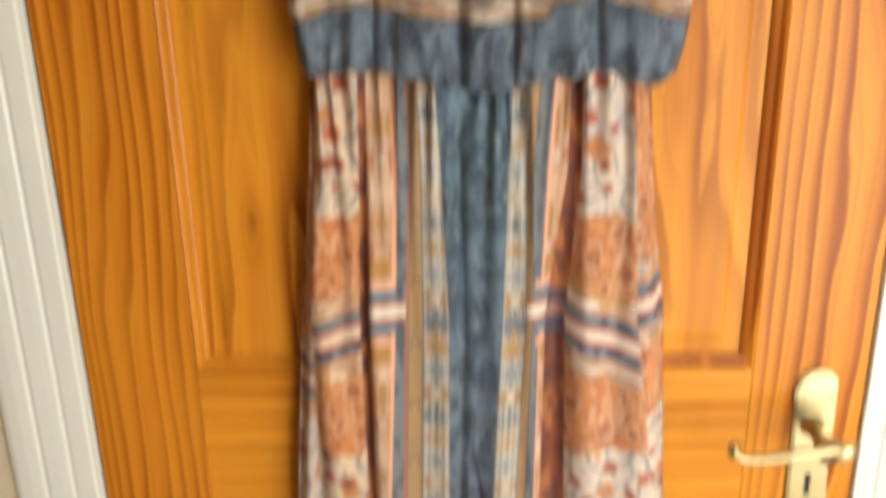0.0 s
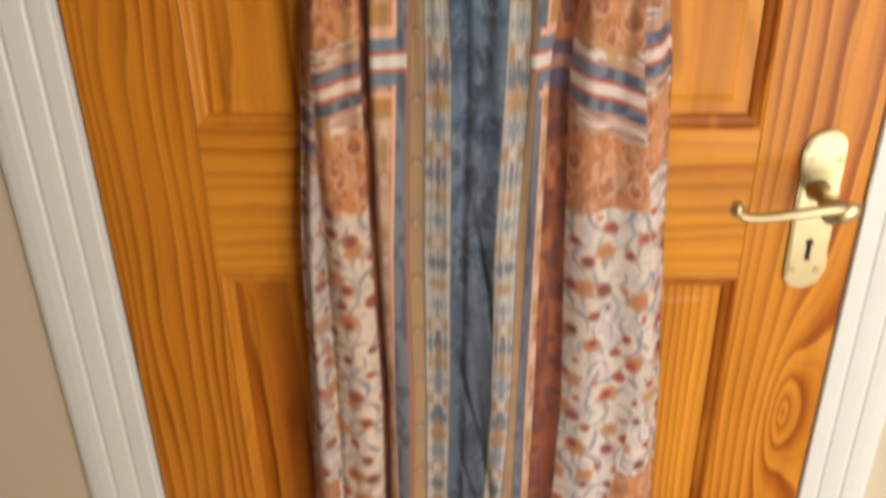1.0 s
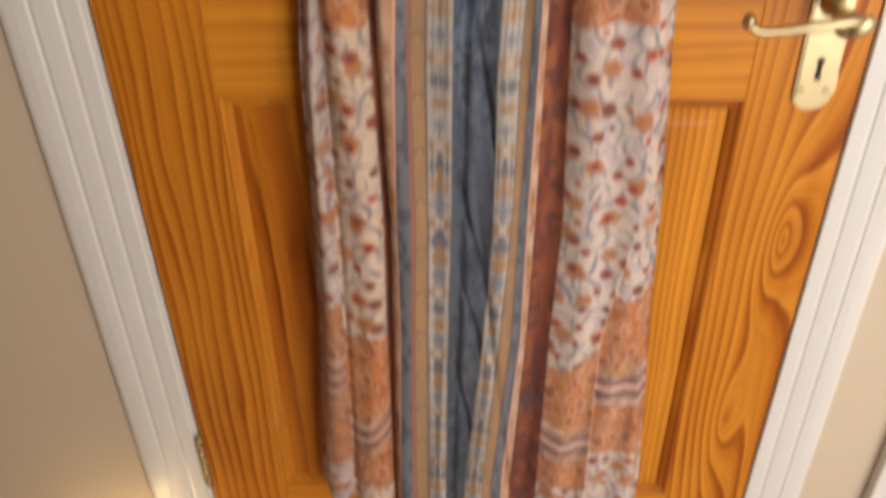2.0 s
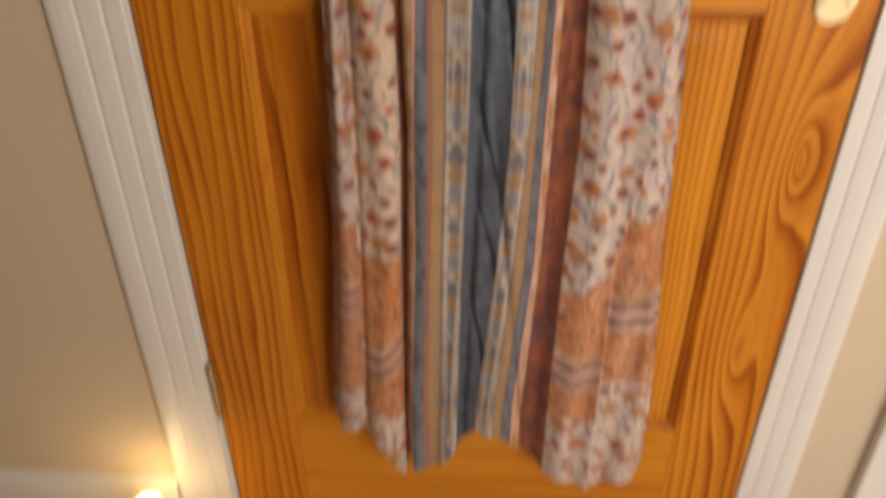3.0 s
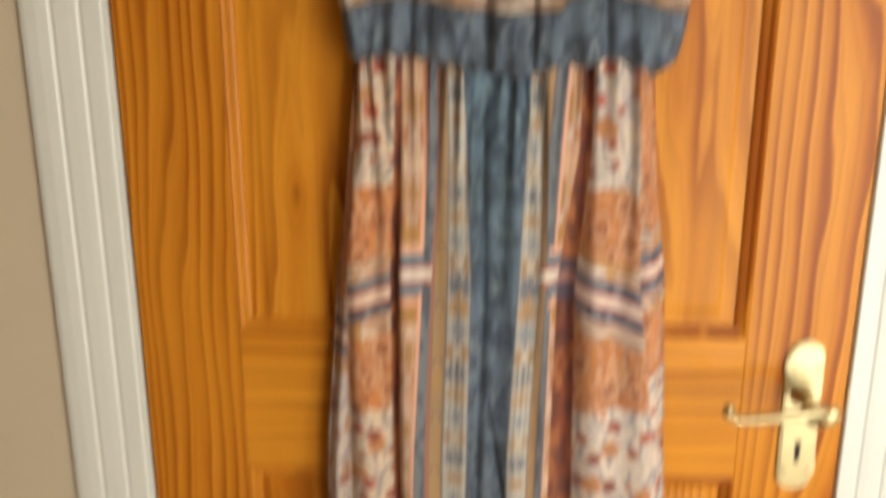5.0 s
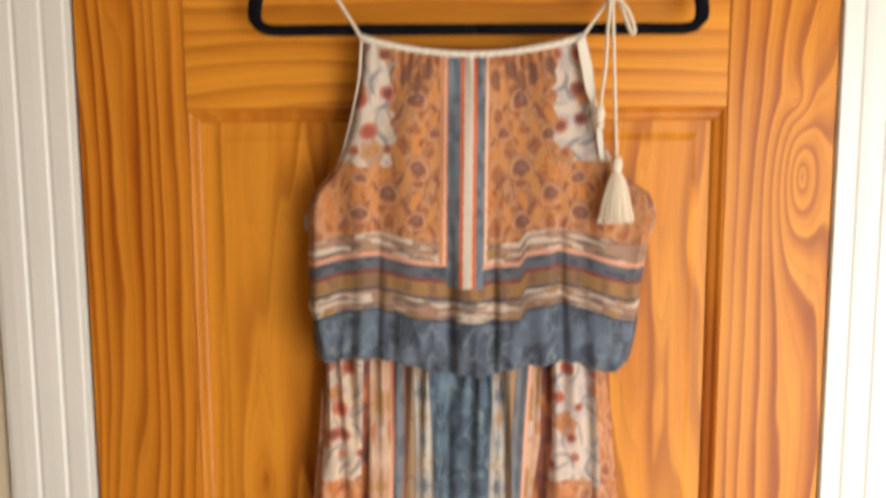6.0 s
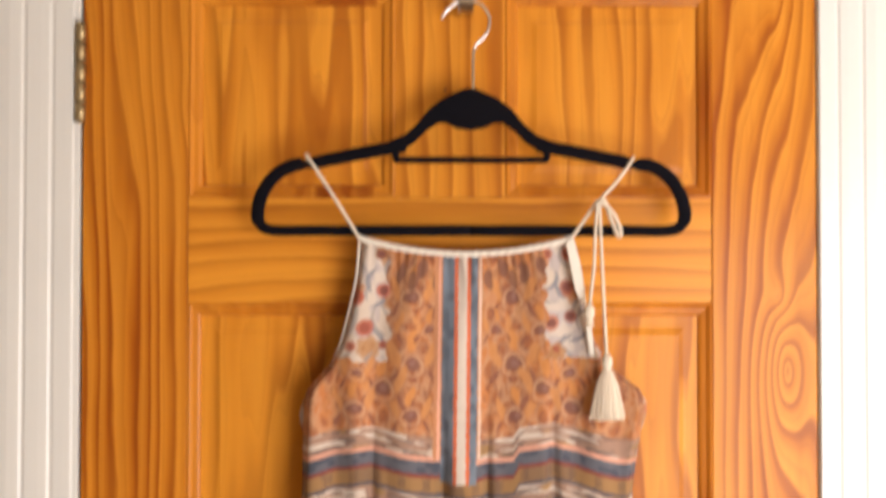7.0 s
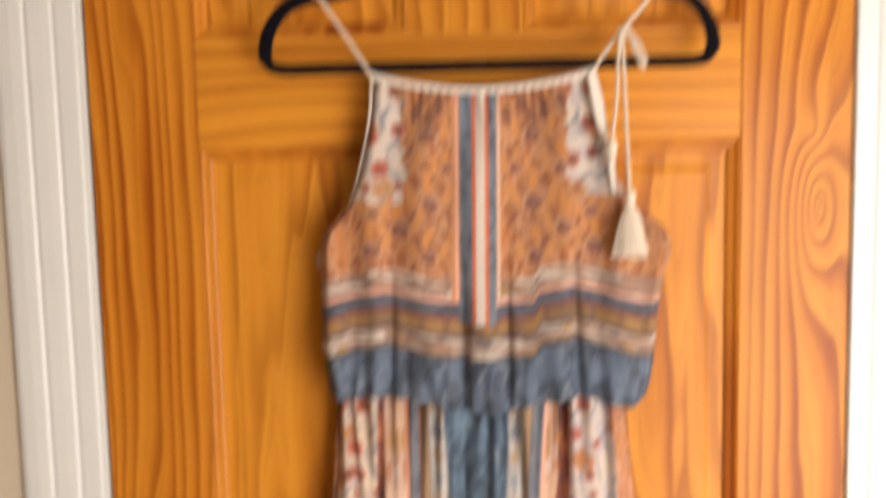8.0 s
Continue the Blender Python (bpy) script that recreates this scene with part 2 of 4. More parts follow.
part("wall_panel", box(LEFT, WIN_X0, BACK - 0.1, BACK, 0, CEIL), wall_paint, wall_2)
part("wall_panel", box(WIN_X1, RIGHT, BACK - 0.1, BACK, 0, CEIL), wall_paint, wall_2)
part("wall_panel", box(WIN_X0, WIN_X1, BACK - 0.1, BACK, 0, WIN_Z0), wall_paint, wall_2)
part("wall_panel", box(WIN_X0, WIN_X1, BACK - 0.1, BACK, WIN_Z1, CEIL), wall_paint, wall_2)
part("floor", box(LEFT - 0.1, RIGHT + 0.1, BACK - 0.1, 0.9, -0.08, 0.0), carpet)
part("ceiling", box(LEFT - 0.1, RIGHT + 0.1, BACK - 0.1, 0.9, CEIL, CEIL + 0.08), ceiling_paint)
part("wall_beyond", box(LEFT - 0.1, RIGHT + 0.1, 0.8, 0.9, 0.0, CEIL), wall_paint)
for nm, lab in (("wall_left", "plain cream painted side wall"), ("wall_right", "plain cream painted side wall"), ("floor", "beige carpet floor below the door"),
                ("ceiling", "plain white painted ceiling"), ("wall_beyond", "plain wall beyond the closed door")):
    tagged(bpy.data.objects[nm], lab, nm.split("_")[0], "", "structure")

# door lining (jambs and head), with a stop behind the door
lining = thing("door_frame", "white glossy painted door lining", "door frame", "structure")
for s in (-1, 1):
    gap = GAP if s < 0 else 0.0012
    a, b = sorted((s * (DW + gap), s * (DW + 0.03)))
    part("jamb", box(a, b, -0.001, 0.124, 0, DH + 0.03, 0.001), white_gloss, lining)
    a, b = sorted((s * (DW - 0.012), s * (DW + gap)))
    part("door_stop", box(a, b, DEPTH + 0.003, DEPTH + 0.03, 0, DH), white_gloss, lining)
part("head", box(-DW - GAP, DW + GAP, -0.001, 0.124, DH + GAP, DH + 0.03, 0.001), white_gloss, lining)
part("strike_plate", box(DW + 0.0010, DW + 0.0022, -0.0035, 0.0, 0.938, 0.962), old_brass, lining, "tarnished brass strike plate")


# architraves: a moulded section carried up each side and across the head
def architrave_bm(path, width, across):
    rel = ((0, 0), (0, 0.0035), (0.015, 0.0045), (0.10, 0.0050), (0.22, 0.0055), (0.245, 0.0045), (0.27, 0.0045), (0.30, 0.0068), (0.40, 0.0085), (0.56, 0.0100),
           (0.585, 0.0088), (0.61, 0.0088), (0.64, 0.0112), (0.78, 0.0130), (0.92, 0.0125), (0.98, 0.0105), (1.0, 0.008), (1.0, 0))
    bm = bmesh.new()
    rows = [[bm.verts.new((p[0] + across[0] * u * width, -(0.6 * h + 0.0015 * (h > 0)), p[1] + across[1] * u * width + (mitre * u * width))) for u, h in rel] for p, mitre in path]
    for a, b in zip(rows, rows[1:]):
        for k in range(len(rel) - 1):
            bm.faces.new((a[k], a[k + 1], b[k + 1], b[k]))
    for r in (rows[0], rows[-1]):
        bm.faces.new(r)
    bmesh.ops.recalc_face_normals(bm, faces=bm.faces[:])
    return bm


for s, w0, w in ((-1, 0.390, 0.082), (1, 0.3832, 0.0725)):
    ob = part("architrave", architrave_bm([((s * w0, 0.0), 0), ((s * w0, DH + 0.012), 1)], w, (s, 0)), white_gloss)
    tagged(ob, "white glossy moulded architrave beside the pine door", "architrave", "architraves", "structure")
ob = part("architrave", box(-0.392, 0.389, -0.016, 0.0, DH + 0.012, DH + 0.08, 0.004), white_gloss)
tagged(ob, "white glossy architrave across the door head", "architrave", "architraves", "structure")

# skirting boards, and the white trim that ends the short stretch of wall
for a, b in ((LEFT, -0.474), (0.458, 0.545), (0.622, RIGHT)):
    bm = sweep([(a, 0, 0), (b, 0, 0)], lambda i, s: [(0, 0), (0, -0.015), (0.05, -0.015), (0.06, -0.011), (0.066, -0.004), (0.07, 0)], side=(0, 1, 0))
    tagged(part("baseboard", bm, white_gloss), "white painted skirting board along the wall", "skirting", "skirting boards", "structure")
tagged(part("trim", box(0.545, 0.62, -0.02, 0.0, 0, 2.05, 0.004), white_gloss), "white painted upright trim on the wall", "trim", "", "structure")

# window behind the camera
win = thing("window_1", "white framed window lighting the room", "window", "structure")
for a, b, c, d in ((WIN_X0, WIN_X0 + 0.05, WIN_Z0, WIN_Z1), (WIN_X1 - 0.05, WIN_X1, WIN_Z0, WIN_Z1), (WIN_X0 + 0.05, WIN_X1 - 0.05, WIN_Z0, WIN_Z0 + 0.05),
                   (WIN_X0 + 0.05, WIN_X1 - 0.05, WIN_Z1 - 0.05, WIN_Z1)):
    part("window_frame", box(a, b, BACK - 0.08, BACK - 0.03, c, d, 0.004), white_gloss, win)

# ---- the pine door: stiles, rails, muntins and six raised panels ----
IN, MU = 0.272, 0.057       # inner edge of the stiles, half the muntins' width
RAILS = [(0.006, 0.222, "bottom_rail"), (0.848, 1.011, "lock_rail"), (1.556, 1.664, "frieze_rail"), (1.880, DH, "top_rail")]
OPEN_Z = [(0.222, 0.848), (1.011, 1.556), (1.664, 1.880)]
door = thing("door_1", "varnished orange pine six-panel door, closed", "door", "structure")
part("stile", box(-DW, -IN, 0, DEPTH, 0.006, DH, 0.0012), stile_left_wood, door)
part("stile", box(IN, DW, 0, DEPTH, 0.006, DH, 0.0012), stile_right_wood, door)
for z0, z1, nm in RAILS:
    part(nm, box(-IN + 0.0003, IN - 0.0003, 0.0002, DEPTH, z0, z1, 0.0008), rail_wood, door)
for z0, z1 in OPEN_Z:
    part("muntin", box(-MU, MU, 0.0002, DEPTH, z0 + 0.0003, z1 - 0.0003, 0.0008), muntin_wood, door)


def rings(x0, x1, z0, z1, steps, cap):
    """Concentric rectangles (inset, depth) joined into one stepped surface."""
    bm = bmesh.new()
    loops = [[bm.verts.new(p) for p in ((x0 + i, y, z0 + i), (x1 - i, y, z0 + i), (x1 - i, y, z1 - i), (x0 + i, y, z1 - i))] for i, y in steps]
    for a, b in zip(loops, loops[1:]):
        for k in range(4):
            bm.faces.new((a[k], a[(k + 1) % 4], b[(k + 1) % 4], b[k]))
    if cap:
        bm.faces.new(loops[-1])
    bmesh.ops.recalc_face_normals(bm, faces=bm.faces[:])
    return bm


for z0, z1 in OPEN_Z:
    for x0, x1 in ((-IN, -MU), (MU, IN)):
        p = part("panel", rings(x0, x1, z0, z1, [(0.001, 0.034), (0.001, 0.0065), (0.026, 0.0064), (0.029, 0.0060), (0.0335, 0.0046), (0.0345, 0.0045)], True), panel_wood if z1 > 0.9 else (plain_panel_wood if x0 < 0 else low_panel_wood), door)
        part("moulding", rings(x0, x1, z0, z1, [(0.0, 0.0065), (0.0, 0.0005), (0.0025, -0.0005), (0.0045, 0.0008), (0.0060, 0.0022), (0.0105, 0.0030), (0.0130, 0.0042), (0.0140, 0.0065)], False), moulding_wood, p)

for x, z in ((0.004, 1.760), (-0.005, 1.777)):
    part("nail_hole", plate([(x + 0.0013 * math.cos(a), z + 0.0013 * math.sin(a)) for a in np.linspace(0, 5.6, 9)], -0.0001, 0.002), dark_hole, door, "small dark nail hole")

# hinges on the left edge
for zc in (1.794, 0.268):
    h = thing("hinge", "aged brass butt hinge on the door edge", "hinge", "", "hinges")
    for k in range(5):
        z0 = zc - 0.0525 + k * 0.021
        c = sweep([(-DW - 0.0015, -0.004, z0 + 0.0006), (-DW - 0.0015, -0.004, z0 + 0.0204)], oval(0.0052, 0.0052, 12))
        smooth(part("knuckle", c, old_brass, h))
    part("leaf", box(-DW - 0.0026, -DW - 0.0006, -0.003, 0.03, zc - 0.0525, zc + 0.0525), old_brass, h)
    h["group"] = "door hinges"

# ---- lever handle on a shaped brass backplate ----
HX, HZ = 0.335, 0.925
handle = thing("door_handle", "polished brass scroll lever handle on shaped plate", "door handle")


def plate_outline(w, h):
    """Upright plate, narrow shoulders below rounded ends."""
    out = []
    for s, c in ((1, 1), (-1, -1)):
        for k in range(13):
            a = math.pi * k / 12
            out.append((HX + s * w * 0.86 * math.cos(a), HZ + c * (h - w * 0.72) + c * w * 0.72 * math.sin(a)))
        out.append((HX - s * w, HZ + c * (h - w * 0.95)))
        out.append((HX - s * w, HZ + c * (h - w * 1.6)))
        out.append((HX - s * w * 0.93, HZ + c * (h - w * 1.9)))
    return out


part("backplate", plate(plate_outline(0.0215, 0.086), -0.006, 0.0, 0.002), brass, handle)
for dx, dz in ((-0.013, 0.058), (0.013, 0.058), (-0.012, -0.064), (0.012, -0.064)):
    s = sweep([(HX + dx, -0.0055, HZ + dz), (HX + dx, -0.0075, HZ + dz)], oval(0.0032, 0.0032, 12), side=(0, 0, 1))
    part("screw", s, old_brass, handle)
key = [(HX - 0.003, HZ - 0.052), (HX + 0.003, HZ - 0.052), (HX + 0.0022, HZ - 0.036)] + \
      [(HX + 0.0042 * math.cos(a), HZ - 0.032 + 0.0042 * math.sin(a)) for a in (0.0, 0.6, 1.2, 1.9, 2.5, 3.14)] + [(HX - 0.0022, HZ - 0.036)]
part("keyhole", plate(key, -0.0068, -0.003), dark_hole, handle, "dark keyhole")
boss = sweep(curve([(HX - 0.002, -0.005, HZ + 0.026), (HX - 0.002, -0.020, HZ + 0.026), (HX - 0.002, -0.040, HZ + 0.026), (HX - 0.002, -0.056, HZ + 0.026)], 12),
             lambda i, s: oval(0.0125 - 0.005 * math.sin(math.pi * min(s * 1.3, 1)), 0.0125 - 0.005 * math.sin(math.pi * min(s * 1.3, 1)), 16)(0, 0), side=(0, 0, 1))
smooth(part("rose", boss, brass, handle))
lever_path = curve([(HX + 0.012, -0.052, HZ + 0.028), (HX, -0.057, HZ + 0.031), (HX - 0.03, -0.060, HZ + 0.028), (HX - 0.06, -0.060, HZ + 0.0235),
                    (HX - 0.080, -0.060, HZ + 0.0225), (HX - 0.090, -0.060, HZ + 0.027), (HX - 0.0935, -0.059, HZ + 0.0335)], 40)
lev = sweep(lever_path, lambda i, s: oval(0.0042 * (1 - s) ** 0.9 + 0.0025 + 0.0026 * max(0, (s - 0.86) * 7), 0.0055 - 0.002 * s, 14)(0, 0))
smooth(part("lever", lev, brass, handle))
ball = bmesh.new()
bmesh.ops.create_uvsphere(ball, u_segments=14, v_segments=10, radius=0.0072, matrix=Matrix.Translation((HX - 0.0925, -0.0595, HZ + 0.0315)) @ Matrix.Diagonal((0.9, 1, 1.1, 1)))
smooth(part("scroll", ball, brass, handle))

thumb = bmesh.new()
bmesh.ops.create_uvsphere(thumb, u_segments=18, v_segments=12, radius=0.0115, matrix=Matrix.Translation((HX + 0.010, -0.0545, HZ + 0.0255)) @ Matrix.Rotation(-0.5, 4, "Y") @ Matrix.Diagonal((1.15, 0.5, 0.85, 1)))
smooth(part("lever_end", thumb, brass, handle))

# ---- small lamp added on the floor, no source seen, for the wall's warm glow ----
night = thing("night_light", "small lamp added for the warm glow low on the wall", "night light")
part("body", sweep([(-0.49, -0.08, 0.0), (-0.49, -0.08, 0.012), (-0.49, -0.08, 0.02), (-0.49, -0.08, 0.07)], lambda i, s: oval((0.030, 0.030, 0.018, 0.016)[i], (0.030, 0.030, 0.018, 0.016)[i], 20)(0, 0)), white_gloss, night)
dome = bmesh.new()
bmesh.ops.create_uvsphere(dome, u_segments=20, v_segments=12, radius=0.022, matrix=Matrix.Translation((-0.49, -0.08, 0.090)) @ Matrix.Diagonal((1, 1, 1.1, 1)))
smooth(part("shade", dome, lamp_glow, night, "warm glowing shade"))

# ---- over-door hook, hanger ----
HC = 0.020
hook = thing("over_door_hook", "silver steel over-door hook strap", "hook")
strap = sweep([(HC - 0.004, 0.048, DH - 0.05), (HC - 0.004, 0.048, DH + 0.0025), (HC - 0.004, -0.002, DH + 0.0025), (HC - 0.004, -0.002, 1.863), (HC - 0.004, -0.010, 1.851),
               (HC - 0.004, -0.030, 1.8515), (HC - 0.004, -0.038, 1.857), (HC - 0.004, -0.040, 1.873)], lambda i, s: [(-0.001, -0.0072), (0.001, -0.0072), (0.001, 0.0072), (-0.001, 0.0072)], side=(1, 0, 0))
part("strap", strap, steel, hook)
LIFT = 0.0045     # height that the hanger and the bodice hang above their nominal places

HY = -0.034     # the hanger's middle plane
hanger = thing("clothes_hanger", "black velvet clothes hanger with steel hook", "clothes hanger")
for s in (-1, 1):
    arm = curve([((HC + 0.001) + s * 0.066, HY, 1.710), ((HC + 0.001) + s * 0.10, HY, 1.704), ((HC + 0.001) + s * 0.150, HY, 1.694), ((HC + 0.001) + s * 0.162, HY, 1.6905), ((HC + 0.001) + s * 0.178, HY, 1.690),
                 ((HC + 0.001) + s * 0.196, HY, 1.680), ((HC + 0.001) + s * 0.209, HY, 1.662), ((HC + 0.001) + s * 0.214, HY, 1.642), ((HC + 0.001) + s * 0.210, HY, 1.630), ((HC + 0.001) + s * 0.196, HY, 1.6245),
                 ((HC + 0.001) + s * 0.15, HY, 1.6245), (HC, HY, 1.6245)], 90)
    def girth(i, q, s=s):
        x = abs(arm[i].x - HC)
        notch = 0.0035 * math.exp(-((x - 0.163) / 0.005) ** 2) if arm[i].z > 1.67 else 0
        r = 0.0068 - notch if arm[i].z > 1.634 else 0.0055
        return oval(r, 0.003, 10)(0, 0)
    smooth(part("arm", sweep(arm, girth), velvet, hanger))
    stub = curve([((HC + 0.001) + s * 0.070, HY, 1.709), ((HC + 0.001) + s * 0.0755, HY, 1.702), ((HC + 0.001) + s * 0.0745, HY, 1.6965), ((HC + 0.001) + s * 0.068, HY, 1.6955), (HC, HY, 1.6955)], 24)
    smooth(part("accessory_bar", sweep(stub, oval(0.0034, 0.003, 10)), velvet, hanger))
upper = [(-0.080, 1.7150), (-0.066, 1.7205), (-0.054, 1.731), (-0.042, 1.746), (-0.026, 1.758), (-0.012, 1.764), (-0.005, 1.767)]
lower = [(0.0, 1.7255), (-0.014, 1.7275), (-0.024, 1.733), (-0.032, 1.733), (-0.044, 1.725), (-0.056, 1.713), (-0.066, 1.7065), (-0.080, 1.704)]
outline = [(HC + x, z) for x, z in upper] + [(HC - x, z) for x, z in upper[::-1]] + [(HC - x, z) for x, z in lower[::-1]] + [(HC + x, z) for x, z in lower[1:]]
part("shoulder", plate(outline, HY - 0.0035, HY + 0.0035, 0.002), velvet, hanger)
hk = curve([(HC + 0.003, HY, 1.755), (HC + 0.003, HY, 1.80), (HC + 0.006, HY, 1.811), (HC + 0.016, HY, 1.822), (HC + 0.0195, HY, 1.836), (HC + 0.013, HY, 1.850), (HC - 0.002, HY, 1.8565),
            (HC - 0.015, HY, 1.853), (HC - 0.024, HY, 1.845), (HC - 0.0275, HY, 1.840)], 60)
smooth(part("hook", sweep(hk, oval(0.0016, 0.0016, 8)), steel, hanger, "bright steel swivel hook"))
tip = bmesh.new()
bmesh.ops.create_uvsphere(tip, u_segments=10, v_segments=8, radius=0.0028, matrix=Matrix.Translation((HC - 0.0278, HY, 1.8395)))
smooth(part("hook_tip", tip, steel, hanger))
hanger.location.z = LIFT

# ---- the printed dress ----
RNG = np.random.default_rng(11)
LATTICE = RNG.random((97, 97))


def vnoise(x, z, k=0):
    """Smooth value noise on numpy arrays."""
    x, z = x + 13.7 * k + 40, z + 7.9 * k + 40
    i, j = np.floor(x).astype(int), np.floor(z).astype(int)
    u, v = x - i, z - j
    u, v = u * u * (3 - 2 * u), v * v * (3 - 2 * v)
    at = lambda a, b: LATTICE[a % 97, b % 97]
    return (at(i, j) * (1 - u) + at(i + 1, j) * u) * (1 - v) + (at(i, j + 1) * (1 - u) + at(i + 1, j + 1) * u) * v


def blend(base, col, f):
    return base + (np.array(col) - base) * np.clip(f, 0, 1)[:, None]


def step(a, b, v):
    t = np.clip((v - a) / (b - a), 0, 1)
    return t * t * (3 - 2 * t)


def flat(x, col):
    return np.tile(np.array(col, float), (len(x), 1))


WHITE, CREAM, SALMON, RUST = (0.65, 0.58, 0.52), (0.60, 0.50, 0.40), (0.72, 0.36, 0.25), (0.47, 0.10, 0.045)
TERRA, MAROON = (0.50, 0.205, 0.085), (0.165, 0.055, 0.045)
SLATE, STEELB, INK, GREY = (0.075, 0.096, 0.146), (0.140, 0.178, 0.245), (0.045, 0.055, 0.085), (0.30, 0.29, 0.30)


def ovals(base, x, z, motifs):
    """Draws soft-edged, bent ovals: centre, half sizes, turn, bend, colour, and whether it is only an outline (True), flat-based (dome) or both (arch)."""
    for cx, cz, a, b, turn, bend, col, hollow in motifs:
        r = max(a, b) * 1.4
        k = np.nonzero((abs(x - cx) < r) & (abs(z - cz) < r))[0]
        if not len(k):
            continue
        dx, dz = x[k] - cx, z[k] - cz
        u, v = dx * math.cos(turn) + dz * math.sin(turn), dz * math.cos(turn) - dx * math.sin(turn)
        v = v + bend * u * u
        if hollow in ("dome", "arch"):
            v = np.where(v < 0, v * 2.0, v)
        d = np.sqrt((u / a) ** 2 + (v / b) ** 2)
        f = 1 - step(0.82, 1.12, d)
        if hollow == "arch":
            f = f * step(0.74, 0.90, d)
        elif hollow is True:
            f = f * step(0.55, 0.8, d)
        base[k] = blend(base[k], col, f * 0.84)
    return base


def scatter(x0, x1, z0, z1, pitch, rng):
    """Jittered places on a staggered grid."""
    rows = int((z1 - z0) / pitch) + 1
    for r in range(rows):
        for c in range(int((x1 - x0) / pitch) + 2):
            yield x0 + (c + 0.5 * (r % 2) + rng.uniform(-0.33, 0.33)) * pitch, z0 + (r + rng.uniform(-0.33, 0.33)) * pitch


def warp(x, z, size, amount, seed):
    return x + amount * (vnoise(x / size, z / size, seed) - 0.5), z + amount * (vnoise(x / size, z / size, seed + 17) - 0.5)


def floral(x, z, seed):
    """White ground with grey leaves, rust and maroon berries and ochre flowers."""
    rng = random.Random(seed)
    lilac = (0.46, 0.41, 0.42)
    c = blend(flat(x, WHITE), CREAM, vnoise(x / 0.02, z / 0.03, seed) * 0.9)
    c = blend(c, lilac, step(0.50, 0.70, vnoise(x / 0.006, z / 0.008, seed + 3)) * 0.7)
    wx, wz = warp(x, z, 0.008, 0.0014, seed)
    m, b = [], (x.min(), x.max(), z.min(), z.max())
    for px, pz in scatter(*b, 0.0200, rng):
        m.append((px, pz, rng.uniform(0.009, 0.018), rng.uniform(0.0015, 0.0031), rng.uniform(0.5, 2.6), rng.uniform(-60, 60), rng.choice((GREY, (0.22, 0.23, 0.27), (0.36, 0.33, 0.31), (0.27, 0.24, 0.25))), False))
    for px, pz in scatter(*b, 0.047, rng):
        k = rng.uniform(0.0085, 0.0125)
        tint = rng.choice(((0.44, 0.22, 0.09), (0.46, 0.20, 0.08), (0.48, 0.26, 0.12)))
        for turn in (0.3, 1.35, 2.4):
            m.append((px, pz, k * 1.15, k * 0.55, turn + rng.uniform(-0.2, 0.2), 0, tint, False))
        m.append((px, pz + k * 0.1, k * 0.5, k * 0.3, 0.4, 0, (0.34, 0.15, 0.06), True))
        m.append((px - k * 0.2, pz - k * 1.2, k * 1.1, k * 0.16, 1.4, 40, (0.30, 0.27, 0.26), False))
    for px, pz in scatter(*b, 0.0285, rng):
        k = rng.uniform(0.0034, 0.0084)
        m.append((px, pz, k, k * rng.uniform(0.95, 1.2), rng.uniform(0, 3.1), 0, rng.choice((RUST, (0.34, 0.09, 0.05), (0.22, 0.07, 0.04), (0.50, 0.17, 0.09))), False))
        if k > 0.0045:
            m.append((px, pz, k * 0.62, k * 0.66, 0, 0, rng.choice((MAROON, (0.30, 0.08, 0.05))), False))
    return ovals(c, wx, wz, m)


def paisley(x, z, seed, base=TERRA, light=(0.62, 0.40, 0.26), dark=(0.33, 0.125, 0.06), ringc=MAROON, pitch=0.034, force=0.62, flames=True):
    """Pointed ogee shapes with pale outlines and dark hearts on a coloured ground of tall flames."""
    rng = random.Random(seed)
    px, pz = warp(x, z, 0.014, 0.010, seed + 1)
    n1, n2 = vnoise(px / 0.0085, pz / 0.019, seed), vnoise(px / 0.0060, pz / 0.0130, seed + 5)
    n3 = vnoise(px / 0.0045, pz / 0.0085, seed + 8)
    c = blend(flat(x, base), dark, step(0.50, 0.85, vnoise(x / 0.022, z / 0.03, seed + 2)) * 0.55)
    c = blend(c, light, (1 - step(0.03, 0.12, abs(n1 - 0.5))) * 0.42)
    c = blend(c, dark, (1 - step(0.02, 0.09, abs(n2 - 0.64))) * 0.6)
    c = blend(c, light, (1 - step(0.02, 0.07, abs(n2 - 0.34))) * 0.55)
    c = blend(c, ringc, step(0.72, 0.86, n3) * 0.5)
    wx, wz = warp(x, z, 0.008, 0.0050, seed + 4)
    m = []
    for cx, cz in scatter(x.min(), x.max(), z.min(), z.max(), pitch, rng):
        k = rng.uniform(0.0068, 0.0105)
        t = rng.uniform(-0.25, 0.25)
        if flames:
            for side in (-1, 1):
                m.append((cx + side * k * 1.5, cz + k * 1.4, k * 0.42, k * 1.7, 0.25 * side, 0, rng.choice(((0.56, 0.23, 0.07), (0.50, 0.26, 0.10), light)), False))
        m += [(cx, cz, k * 0.95, k * 1.55, t, 0, light, True), (cx, cz - k * 0.25, k * 0.62, k * 0.72, t, 25 / (k * 300), ringc, False),
              (cx, cz + k * 0.30, k * 0.26, k * 0.62, t, 0, dark, False), (cx, cz - k * 1.9, k * 0.5, k * 0.42, 0, 0, ringc, True)]
    return c * (1 - force) + ovals(c.copy(), wx, wz, m) * force


